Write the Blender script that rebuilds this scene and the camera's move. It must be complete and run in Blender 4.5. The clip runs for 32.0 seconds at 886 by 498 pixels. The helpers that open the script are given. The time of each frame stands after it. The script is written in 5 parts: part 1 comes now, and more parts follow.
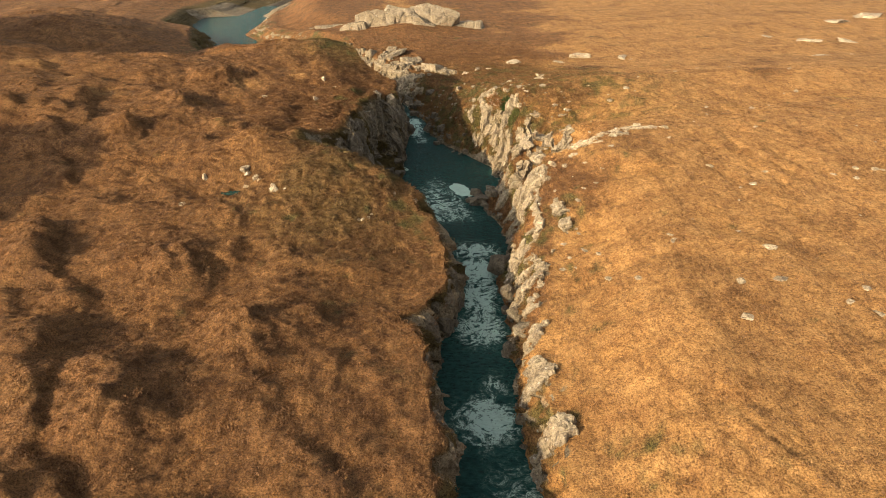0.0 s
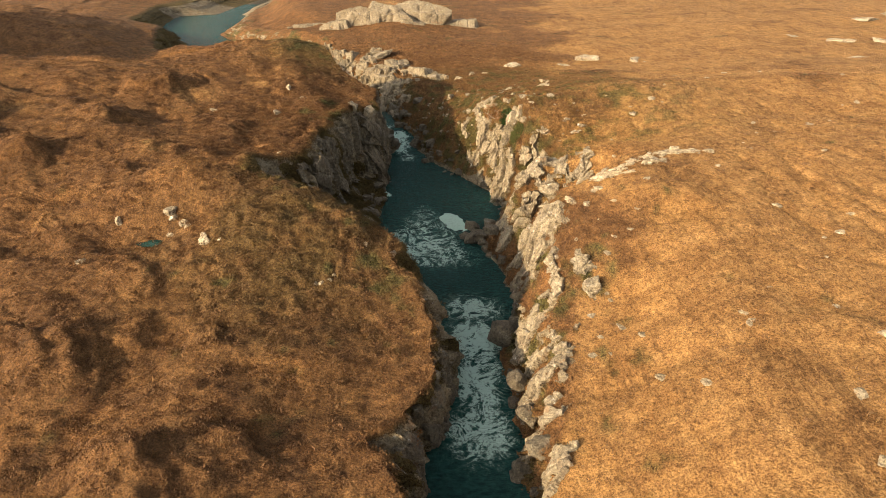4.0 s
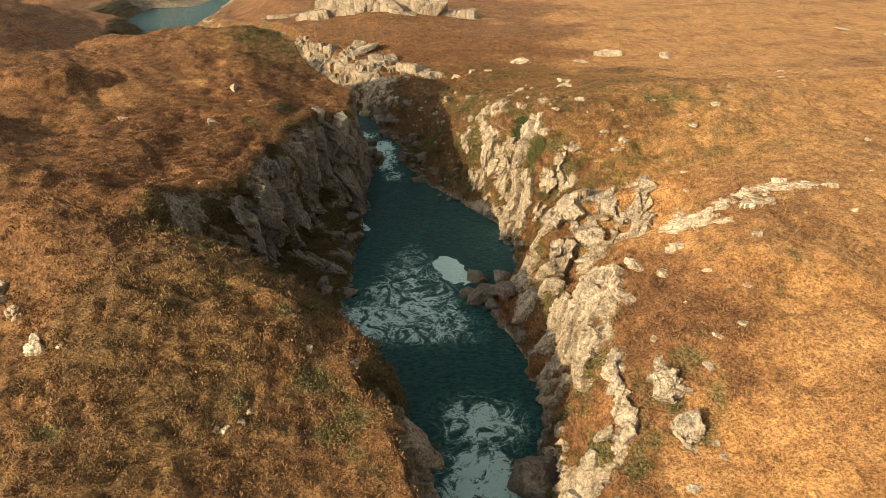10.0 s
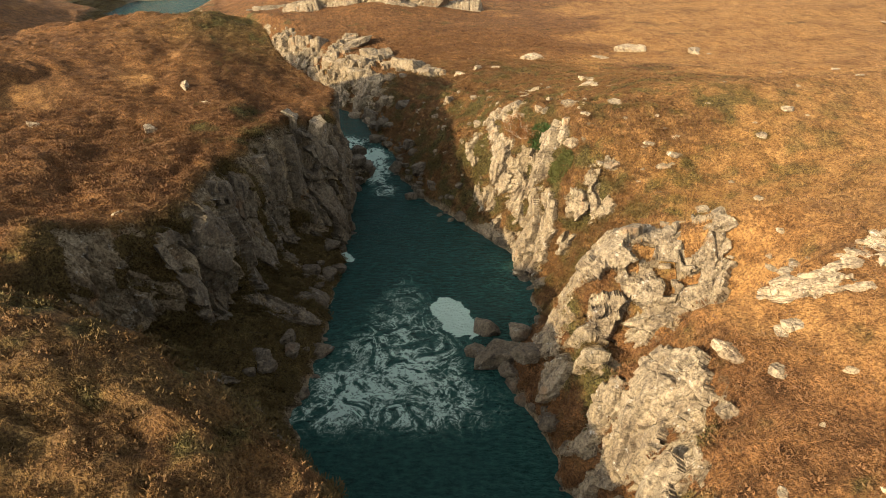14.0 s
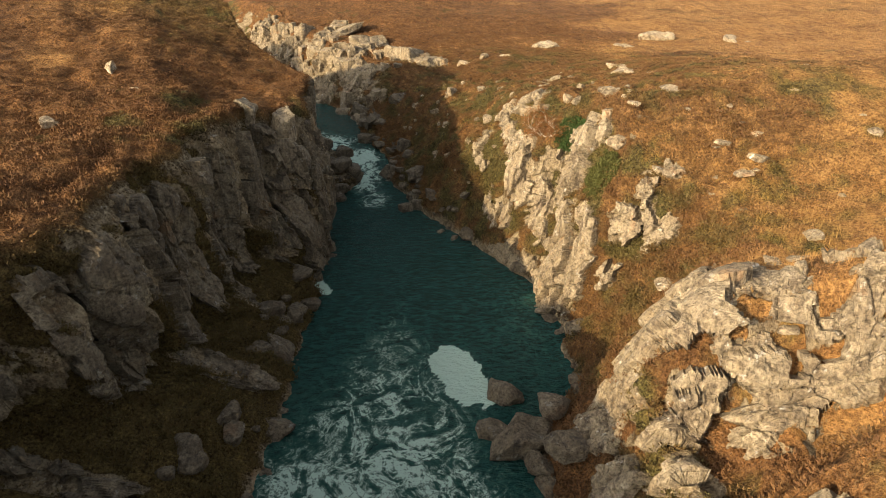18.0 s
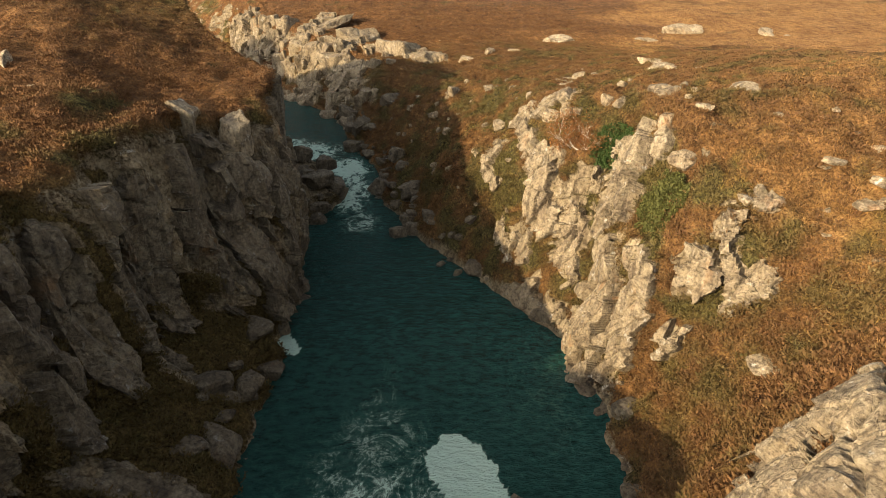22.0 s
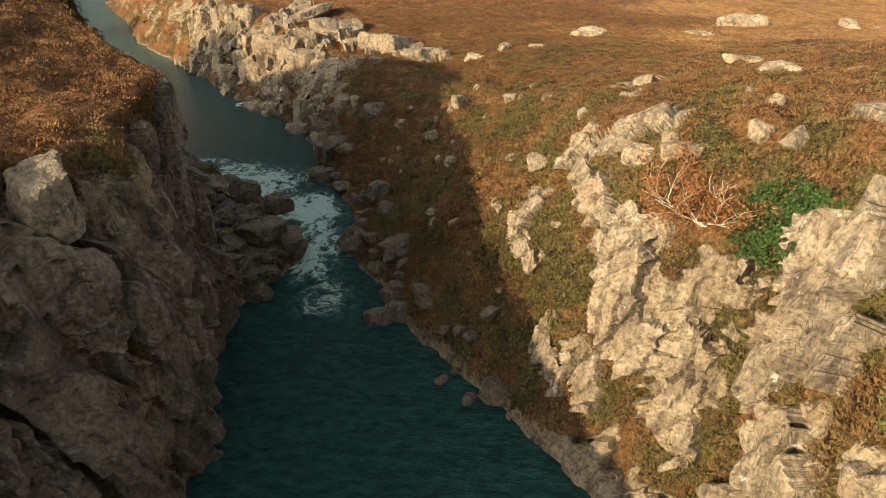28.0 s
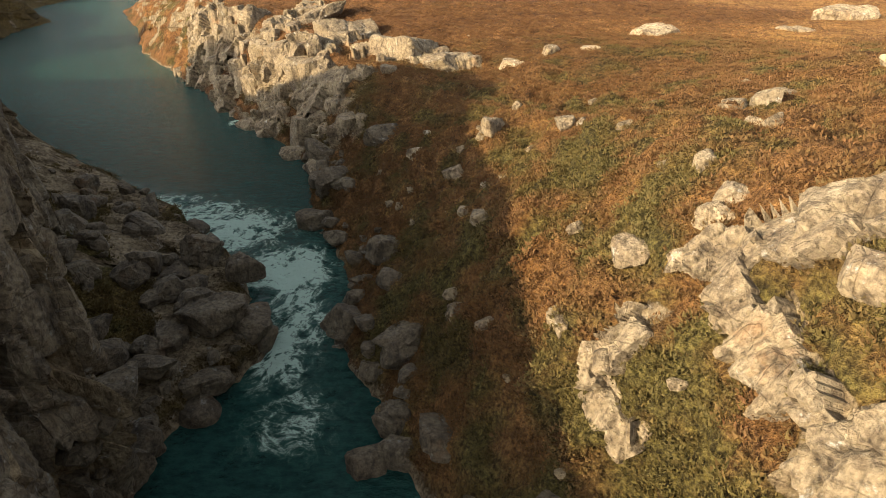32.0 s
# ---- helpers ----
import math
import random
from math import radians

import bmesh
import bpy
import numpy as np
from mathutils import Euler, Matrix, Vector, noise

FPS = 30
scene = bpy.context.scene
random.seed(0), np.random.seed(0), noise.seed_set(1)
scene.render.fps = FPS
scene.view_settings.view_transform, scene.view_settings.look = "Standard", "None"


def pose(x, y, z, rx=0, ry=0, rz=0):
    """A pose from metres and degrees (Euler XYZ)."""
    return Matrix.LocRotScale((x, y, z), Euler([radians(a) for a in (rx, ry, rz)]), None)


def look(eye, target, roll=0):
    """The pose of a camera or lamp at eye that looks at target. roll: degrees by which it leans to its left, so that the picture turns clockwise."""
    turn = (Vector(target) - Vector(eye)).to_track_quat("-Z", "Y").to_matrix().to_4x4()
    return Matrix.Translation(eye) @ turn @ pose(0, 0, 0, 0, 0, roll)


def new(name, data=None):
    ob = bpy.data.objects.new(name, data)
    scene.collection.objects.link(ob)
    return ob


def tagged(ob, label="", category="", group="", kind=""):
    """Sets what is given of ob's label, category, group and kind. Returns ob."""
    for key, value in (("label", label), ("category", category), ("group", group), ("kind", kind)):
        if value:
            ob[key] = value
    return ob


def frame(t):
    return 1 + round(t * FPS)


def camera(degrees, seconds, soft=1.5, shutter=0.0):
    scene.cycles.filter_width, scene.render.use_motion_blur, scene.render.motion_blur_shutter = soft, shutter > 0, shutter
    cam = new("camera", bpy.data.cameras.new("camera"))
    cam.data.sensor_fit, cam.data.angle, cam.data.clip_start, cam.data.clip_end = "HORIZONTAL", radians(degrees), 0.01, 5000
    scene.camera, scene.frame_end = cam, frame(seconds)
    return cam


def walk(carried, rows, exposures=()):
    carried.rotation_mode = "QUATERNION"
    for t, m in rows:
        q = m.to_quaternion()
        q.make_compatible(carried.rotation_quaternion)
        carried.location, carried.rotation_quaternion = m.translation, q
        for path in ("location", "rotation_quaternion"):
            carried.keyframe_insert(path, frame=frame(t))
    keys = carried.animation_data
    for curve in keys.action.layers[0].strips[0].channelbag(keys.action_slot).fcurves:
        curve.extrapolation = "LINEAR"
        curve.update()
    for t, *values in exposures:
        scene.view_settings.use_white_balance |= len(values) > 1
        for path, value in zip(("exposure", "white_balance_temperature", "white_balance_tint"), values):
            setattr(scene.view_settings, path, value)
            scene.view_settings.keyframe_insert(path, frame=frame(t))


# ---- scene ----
cam = camera(73.7, 32.0, soft=0.75)
PATH = [
    (0, (0.000, 0.000, 27.195), (-0.000, 17.659, 17.805), 0.00),
    (1, (0.169, 3.449, 26.902), (0.233, 21.106, 17.510), 0.06),
    (2, (0.300, 6.614, 26.527), (0.426, 24.268, 17.128), 0.09),
    (3, (0.410, 9.673, 25.986), (0.585, 27.322, 16.581), 0.07),
    (6, (0.541, 19.372, 24.332), (0.795, 37.021, 14.927), 0.04),
    (7, (0.611, 22.216, 23.834), (0.880, 39.863, 14.425), 0.02),
    (8, (0.624, 24.606, 23.253), (0.932, 42.245, 13.833), 0.06),
    (9, (0.641, 26.573, 22.672), (0.997, 44.212, 13.252), 0.20),
    (10, (0.668, 28.320, 22.099), (1.058, 45.950, 12.662), 0.38),
    (11, (0.702, 30.092, 21.440), (1.116, 47.721, 12.002), 0.51),
    (12, (0.730, 31.980, 20.844), (1.139, 49.597, 11.384), 0.56),
    (13, (0.804, 34.565, 20.427), (1.183, 52.171, 10.947), 0.61),
    (14, (0.821, 37.575, 20.004), (1.210, 55.180, 10.523), 0.64),
    (17, (0.831, 44.240, 17.969), (1.237, 61.856, 8.508), 0.57),
    (18, (0.857, 46.033, 17.119), (1.257, 63.661, 7.681), 0.68),
    (19, (0.912, 47.780, 16.452), (1.304, 65.416, 7.028), 0.65),
    (20, (0.890, 49.605, 16.117), (1.316, 67.241, 6.693), 0.66),
    (21, (0.901, 51.452, 15.829), (1.339, 69.095, 6.420), 0.68),
    (22, (0.868, 53.290, 15.350), (1.330, 70.929, 5.934), 0.73),
    (23, (0.792, 55.186, 14.965), (1.303, 72.815, 5.535), 0.79),
    (24, (0.769, 57.101, 14.604), (1.329, 74.732, 5.178), 0.88),
    (25, (0.805, 59.074, 14.242), (1.369, 76.705, 4.819), 0.88),
    (28, (1.028, 64.942, 13.108), (1.514, 82.583, 3.696), 0.79),
    (29, (1.061, 66.902, 12.743), (1.503, 84.542, 3.329), 0.71),
    (30, (1.190, 68.944, 12.353), (1.498, 86.599, 2.961), 0.35),
    (31, (1.407, 70.979, 11.990), (1.392, 88.653, 2.630), -0.13),
    (32, (1.430, 72.967, 11.794), (0.802, 90.672, 2.513), -0.71),
]
walk(cam, [(t, look(eye, target, roll)) for t, eye, target, roll in PATH],
     exposures=((0, 1.10), (6, 1.14), (10, 1.22), (14, 1.16), (18, 1.12), (21, 1.10), (24, 1.0), (25.5, 1.0), (28, 1.13), (30, 1.25), (32, 1.26)))

# ---- light ----
SUN_AZ, SUN_EL = 36.0, 20.0   # degrees: the way the light travels over ground, from +x towards +y; height of the sun
world = bpy.data.worlds.new("sky")
scene.world = world
world.use_nodes = True
wn = world.node_tree.nodes
sky = wn.new("ShaderNodeTexSky")
sky.sky_type, sky.sun_disc = "NISHITA", False
sky.sun_elevation, sky.sun_rotation = radians(SUN_EL), radians(270 - SUN_AZ)
sky.dust_density, sky.ozone_density = 4.0, 0.3
hazy = wn.new("ShaderNodeHueSaturation")
hazy.inputs["Saturation"].default_value = 0.36
world.node_tree.links.new(sky.outputs[0], hazy.inputs["Color"])
world.node_tree.links.new(hazy.outputs[0], wn["Background"].inputs[0])
wn["Background"].inputs[1].default_value = 0.142
sun = new("sun", bpy.data.lights.new("sun", "SUN"))
sun.data.energy, sun.data.angle, sun.data.color = 4.4, radians(0.6), (1.0, 0.79, 0.50)
way = Vector((math.cos(radians(SUN_AZ)) * math.cos(radians(SUN_EL)), math.sin(radians(SUN_AZ)) * math.cos(radians(SUN_EL)), -math.sin(radians(SUN_EL))))
sun.matrix_world = look((-60, -60, 80), Vector((-60, -60, 80)) + way)

# ---- noise on arrays ----
rng = np.random.default_rng(7)


def hash3(i, j, k, s=0):
    n = (i * 374761393 + j * 668265263 + k * 2147483647 + s * 1274126177) & 0xFFFFFFFF
    n = ((n ^ (n >> 13)) * 1274126177) & 0xFFFFFFFF
    n = ((n ^ (n >> 16)) * 2246822519) & 0xFFFFFFFF
    return ((n ^ (n >> 15)) & 0xFFFFFF) / float(0xFFFFFF)


def vnoise(x, y, z=0.0, s=0):
    """Smooth value noise, -1 to 1."""
    x, y, z = np.broadcast_arrays(np.asarray(x, float), np.asarray(y, float), np.asarray(z, float))
    i, j, k = (np.floor(a).astype(np.int64) for a in (x, y, z))
    u, v, w = x - i, y - j, z - k
    u, v, w = (a * a * (3 - 2 * a) for a in (u, v, w))
    out = 0
    for a in (0, 1):
        for b in (0, 1):
            for c in (0, 1):
                out = out + hash3(i + a, j + b, k + c, s) * (u if a else 1 - u) * (v if b else 1 - v) * (w if c else 1 - w)
    return 2 * out - 1


def fbm(x, y, z=0.0, octaves=4, s=0):
    out, amp, f = 0, 1.0, 1.0
    for o in range(octaves):
        out = out + amp * vnoise(np.asarray(x) * f + 17.3 * o, np.asarray(y) * f - 9.1 * o, np.asarray(z) * f, s + o)
        amp, f = amp * 0.5, f * 2.03
    return out / 1.6


def cells(x, y, z, s=0, tilt=0.0):
    """Worley cells: a height for the nearest cell, about -1 to 1, each a plane tilted at random, and the distance to its border."""
    x, y, z = np.broadcast_arrays(np.asarray(x, float), np.asarray(y, float), np.asarray(z, float))
    i, j, k = (np.floor(a).astype(np.int64) for a in (x, y, z))
    best, second, value = np.full(x.shape, 9.0), np.full(x.shape, 9.0), np.zeros(x.shape)
    for a in (-1, 0, 1):
        for b in (-1, 0, 1):
            for c in (-1, 0, 1):
                p, q, r = i + a, j + b, k + c
                dx, dy, dz = p + hash3(p, q, r, s) - x, q + hash3(p, q, r, s + 1) - y, r + hash3(p, q, r, s + 2) - z
                d = dx * dx + dy * dy + dz * dz
                near = d < best
                second = np.where(near, best, np.minimum(second, d))
                v = 2 * hash3(p, q, r, s + 3) - 1
                if tilt:
                    v = v + tilt * ((2 * hash3(p, q, r, s + 4) - 1) * dy + (2 * hash3(p, q, r, s + 5) - 1) * dz)
                value = np.where(near, v, value)
                best = np.where(near, d, best)
    return value, np.sqrt(second) - np.sqrt(best)


def blocks(x, y, z, s=0):
    """Worley blocks: a number for each, the way from its middle, and the distance to its border."""
    i, j, k = (np.floor(a).astype(np.int64) for a in (x, y, z))
    best, second, ident = np.full(x.shape, 9.0), np.full(x.shape, 9.0), np.zeros(x.shape, np.int64)
    off = np.zeros((3,) + x.shape)
    for a in (-1, 0, 1):
        for b in (-1, 0, 1):
            for c in (-1, 0, 1):
                p, q, r = i + a, j + b, k + c
                way_ = np.stack([x - p - hash3(p, q, r, s), y - q - hash3(p, q, r, s + 1), z - r - hash3(p, q, r, s + 2)])
                d = (way_ ** 2).sum(0)
                near = d < best
                second = np.where(near, best, np.minimum(second, d))
                ident = np.where(near, p * 1000003 + q * 1009 + r, ident)
                off = np.where(near, way_, off)
                best = np.where(near, d, best)
    return np.unique(ident, return_inverse=True)[1].reshape(x.shape), off, np.sqrt(second) - np.sqrt(best)


def step(a, b, x):
    t = np.clip((x - a) / (b - a), 0, 1)
    return t * t * (3 - 2 * t)


def grid_faces(rows, columns):
    a = (np.arange(rows - 1)[:, None] * columns + np.arange(columns - 1)[None, :]).ravel()
    return np.stack([a, a + 1, a + columns + 1, a + columns], 1)


def mesh_of(name, verts, faces, smooth=False, **layers):
    """A mesh from arrays, all faces with as many corners; layers are values on its points."""
    me = bpy.data.meshes.new(name)
    n, k = faces.shape
    me.vertices.add(len(verts))
    me.vertices.foreach_set("co", np.ascontiguousarray(verts, np.float32).ravel())
    me.loops.add(n * k)
    me.loops.foreach_set("vertex_index", np.ascontiguousarray(faces, np.int32).ravel())
    me.polygons.add(n)
    me.polygons.foreach_set("loop_start", np.arange(0, n * k, k, dtype=np.int32))
    me.polygons.foreach_set("use_smooth", np.full(n, smooth))
    for key, values in layers.items():
        at = me.attributes.new(key, "FLOAT", "POINT")
        at.data.foreach_set("value", np.ascontiguousarray(values, np.float32).ravel())
    me.update(calc_edges=True)
    return me


# ---- plan of the gorge: y, left and right edge of the water, level of the water ----
WATER = np.array([
    (-60, 0, 5, -1.2), (18, .3, 5.6, -.9), (27, .2, 5.3, -.7), (34, -.6, 5, -.5), (39.5, 1.0, 5.2, -.3), (44.5, 1.1, 4.8, -.1),
    (52, -1.5, 6.4, 0), (55, -3.4, 6.4, 0), (58, -5.2, 5.4, 0), (63, -5, 4.6, 0), (66.5, -4.7, 6.4, 0), (70, -5.6, 6.8, .05),
    (73, -5.4, 6.7, .1), (75.5, -5.2, 5.5, .1), (77.8, -5.7, 4.0, .1), (80.5, -6.5, 1.9, .15), (82.5, -7.0, .7, .15), (84.5, -5.8, -.8, .2), (87, -4.9, -2.2, .5),
    (90, -5.4, -3.2, 1), (93, -8, -4.2, 1.25)])
POOL = np.array([
    (96, -10.5, -5.5, 1.3), (101.5, -18, -6.6, 1.3), (107, -26, -10, 1.3), (112, -31, -14, 1.3), (121, -39, -20, 1.3), (138, -52, -33, 1.3),
    (157, -59, -43, 1.3), (168, -61, -50, 1.3), (182, -76, -59, 1.3), (222, -84, -62, 1.3), (228, -72, -66, 1.3), (900, -70, -68, 1.3)])
LEFT_RIM = np.array([
    (-60, -3, 3.6), (17, -.2, 3.6), (24, -.5, 3.7), (28, -.6, 3.8), (31, -1.2, 3.9), (33.6, -2.7, 4.0), (36, -.5, 4.0), (38.5, .5, 4.2), (42, .2, 4.8), (44.5, -.9, 5.8),
    (47, -2.6, 7.0), (48.8, -2.8, 7.3), (49.6, -4.8, 8.1), (51.2, -7.2, 8.5), (52.4, -9.4, 8.7), (52.9, -12.4, 8.8), (53.8, -14.8, 8.4), (55.2, -16.4, 8.6), (57.0, -16.6, 9.0), (58.8, -15.6, 9.2), (60.2, -13.8, 9.0), (61.0, -12.8, 8.8), (63, -11.9, 8.9),
    (66, -11.4, 9.1), (68.6, -10.8, 9.2), (70.5, -10.2, 9.4), (72, -9.5, 9.7), (74.4, -8.7, 9.5), (76, -7.7, 9.0), (77.5, -7.0, 8.9), (79, -6.7, 9.0), (82, -6.5, 9.3), (83.2, -7.8, 9.5), (84.6, -9.6, 9.9), (86.2, -11.2, 10.3),
    (88.5, -13, 11.2), (91, -15, 11.2), (95, -20, 11), (101, -27, 9), (108, -34, 6.5)])
LEFT_FAR = np.array([(115, -40, 4.5), (125, -49, 4.5), (140, -58, 5), (165, -67, 5.5), (185, -84, 5), (222, -92, 5), (900, -90, 8)])
RIGHT_RIM = np.array([
    (-60, 7.5, 2.6), (17, 6.6, 2.7), (28, 6.5, 2.9), (35, 6.9, 3.2), (38, 7.8, 3.8), (41, 8.6, 4.5), (45, 9.3, 5.6), (47, 9.4, 6.8), (49.6, 10.0, 7.5), (52.5, 10.6, 8.5), (55.0, 10.6, 8.5), (57, 10.4, 8.2),
    (60, 10.0, 8.3), (61.8, 10.2, 8.1), (63.5, 12.2, 7.6), (66, 13.2, 7.5), (68.4, 12.8, 7.6), (70, 10.8, 8.2), (72, 9.8, 9.4), (74, 9.6, 10.2), (76.5, 8.8, 9.8),
    (79, 7.6, 9.2), (82, 6.8, 8.4), (87, 7, 7.8), (92, 5, 6.5), (97, 1.5, 5.6)])
RIGHT_FAR = np.array([
    (102, -1, 5.5), (107, -5, 5.8), (112, -9, 6.2), (121, -15, 7), (133, -22, 8.5), (140, -28, 8), (157, -38, 6), (170, -45, 5), (222, -58, 4), (900, -60, 8)])
MOOR_LEFT = np.array([(-60, 3.4), (17, 3.6), (32, 4.1), (39, 5.2), (49, 6.6), (52, 7.3), (59, 8.8), (70, 10), (78, 11.4), (88, 12.8), (97, 13.6), (106, 12.6), (118, 9), (140, 6.5), (165, 6), (200, 6), (900, 12)])
MOOR_RIGHT = np.array([(-60, 4.8), (17, 6.0), (37, 7.8), (57, 10.3), (68, 9.7), (77, 11.2), (87, 9.6), (98, 7.4), (110, 6.8), (140, 8.5), (200, 10), (900, 20)])
WATER, LEFT_RIM, RIGHT_RIM = np.vstack([WATER, POOL]), np.vstack([LEFT_RIM, LEFT_FAR]), np.vstack([RIGHT_RIM, RIGHT_FAR])


# masses of bare rock: both ends of the spine in the wall, width, how far the mass stands out
BLUFF = (
    (8.5, 74.2, 8.6, 6.9, 72.0, .6, 2.7, .85), (8.6, 71.2, 5.7, 8.3, 70.4, 1.0, 2.1, .55), (9.2, 69.7, 6.6, 9.3, 69.3, 2.8, .8, .45), (10.8, 69.9, 8.2, 10.4, 68.4, 5.0, .9, .35),
    (6.9, 79.4, 9.0, 5.6, 80.9, 7.6, 1.5, .50), (5.5, 80.6, 7.5, 5.6, 77.8, 6.9, 1.2, .45), (5.7, 77.6, 6.9, 6.4, 76.2, 4.0, 1.5, .50), (7.4, 75.8, 6.9, 6.7, 75.2, 2.5, 1.0, .40))
BLUFF_RIBS = (
    (4.6, 77.8, 3.9, 5.4, 75.9, 1.2, 1.1, .50), (4.4, 79.0, 3.2, 4.8, 76.8, .6, .8, .40), (7.1, 75.2, 3.6, 6.0, 74.6, .8, .9, .35), (6.5, 72.3, .5, 4.9, 76.9, .4, .9, .40),
    (9.8, 75.4, 9.7, 10.2, 76.7, 9.7, .9, .45), (10.0, 73.0, 8.6, 10.6, 74.0, 9.1, .9, .45), (11.3, 68.7, 5.9, 11.6, 68.1, 5.1, 1.2, .45), (8.6, 77.2, 8.8, 9.0, 76.8, 8.6, .6, .35),
    (4.4, 81.1, 6.2, 4.1, 80.6, 5.5, .8, .45), (3.8, 80.9, 5.0, 3.6, 79.8, 4.6, .6, .40))
SPUR = (
    (9.0, 52.6, 7.2, 7.1, 52.4, .9, 3.0, .55), (9.7, 50.9, 7.2, 8.6, 53.6, 6.7, 1.4, .45), (7.9, 49.8, 5.2, 6.7, 48.2, 1.2, 2.1, .50), (8.4, 47.9, 6.4, 8.3, 44.2, 5.1, .9, .50),
    (9.7, 46.4, 6.7, 10.4, 44.0, 5.8, 1.5, .50), (7.3, 44.6, 4.6, 5.9, 43.4, 1.5, 2.1, .45), (6.6, 47.0, 2.6, 6.2, 45.2, 1.2, 1.2, .40), (7.8, 54.6, 4.4, 7.2, 54.8, 1.6, 1.7, .45))
SPUR_FACE = (
    (9.0, 60.8, 7.8, 8.3, 58.9, 4.5, 2.3, .80), (10.3, 59.9, 8.1, 10.3, 58.1, 5.4, 3.3, .50), (12.3, 59.8, 8.5, 12.7, 58.7, 6.2, 3.3, .45), (7.9, 61.3, 5.6, 7.1, 60.4, 2.2, 2.8, .60),
    (7.8, 57.8, 4.6, 7.2, 58.4, 1.6, 2.2, .50), (9.4, 62.6, 7.9, 8.7, 61.4, 7.4, 1.3, .55))
LOWER_WALL = (
    (7.6, 39.8, 4.0, 6.0, 39.2, .8, 1.9, .40), (6.7, 36.8, 3.3, 5.6, 36.0, .4, 2.2, .45), (6.3, 33.2, 3.0, 5.4, 31.8, .2, 2.2, .45), (6.3, 29.4, 2.9, 5.6, 28.2, .0, 2.2, .45),
    (6.5, 24.6, 2.7, 5.6, 23.8, -.2, 2.4, .45), (8.4, 41.8, 4.6, 6.8, 41.6, 1.6, 1.5, .40), (7.2, 38.0, 3.9, 7.6, 40.4, 4.2, .9, .35))
RIBBON = ((12.4, 54.3, 9.3, 14.5, 54.2, 10.2, 1.3, .22), (14.3, 54.2, 10.2, 16.8, 55.3, 10.3, 1.3, .24), (16.6, 55.2, 10.3, 19.1, 57.2, 10.5, 1.1, .26), (18.8, 57.1, 10.4, 21.9, 56.9, 10.3, 1.2, .26), (13.4, 53.7, 9.8, 14.6, 53.5, 10.1, .7, .2))
UPSTREAM = (
    (-5.7, 112.0, 6.4, -9.5, 109.5, 4.5, 2.8, .7), (-.3, 107.0, 6.2, -3.5, 105.0, 4.3, 1.9, .6), (-15.3, 118.4, 5.4, -16.0, 114.5, 2.0, 3.6, .8), (-9.4, 120.5, 7.1, -11.0, 114.5, 6.2, 2.8, .6),
    (-9.7, 110.2, 5.0, -11.5, 108.5, 2.0, 3.0, .7), (-5.2, 109.0, 6.0, -6.6, 105.5, 3.0, 2.4, .7), (1.5, 104.5, 6.3, -.6, 106.8, 6.2, 1.6, .5), (-20.0, 126.0, 6.2, -19.5, 121.0, 2.4, 3.6, .8))
# pillars of the shaded wall: place along the river, foot, head, width, how far they stand out
PILLARS = (
    (61.6, 3.4, 7.4, 1.3, .6), (63.4, 3.0, 7.2, 1.9, .8), (65.8, 3.0, 7.6, 2.0, .8), (68.0, 3.2, 7.4, 1.7, .6), (69.9, 3.2, 7.8, 1.7, .8), (71.6, 2.8, 7.6, 1.5, .6), (73.2, 2.2, 8.0, 1.6, .8), (75.0, .8, 7.8, 1.9, .8), (77.0, .4, 7.4, 2.2, .7),
    (79.4, .3, 7.8, 2.5, .5), (81.6, .4, 8.2, 2.3, .5), (83.8, 2.5, 8.6, 2.0, .5), (86.2, 4.0, 8.6, 2.0, .5), (90.0, 4.0, 8.8, 2.4, .5), (59.0, 1.4, 3.2, 1.4, .5), (65.0, .6, 2.2, 1.4, .6), (69.6, .8, 2.2, 1.1, .5))
LOW_PILLARS = ((25.0, .0, 2.6, 2.4, .4), (30.0, .0, 2.6, 2.4, .4), (34.6, .0, 2.6, 2.2, .4), (38.0, .2, 2.6, 2.2, .4), (41.2, .3, 3.0, 2.2, .4))


def along(table, y, column):
    return np.interp(y, table[:, 0], table[:, column])


def moor(x, y, side):
    """Height of the open ground away from the gorge."""
    if side < 0:
        out = along(MOOR_LEFT, y, 1) + 0.10 * np.clip(-20 - x, 0, 40) * step(40, 60, y) * step(90, 74, y) - 0.2 * np.clip(-22 - x, 0, 22) * step(80, 92, y) * step(130, 112, y)
        lumps = 0.6
        out = out + 0.45 * step(-.12, .12, fbm(x / 7, y / 5, 0, 3, 15)) + 0.12 * step(-.1, .08, fbm(x / 3.6, y / 3, 0, 2, 18))
    else:
        out = along(MOOR_RIGHT, y, 1) + 0.035 * np.clip(x - 20, 0, 200)
        lumps = 0.38
    return out + lumps * fbm(x / 9, y / 9, 0, 2, 3) + 0.14 * lumps * fbm(x / 2.2, y / 2.2, 0, 2, 8)


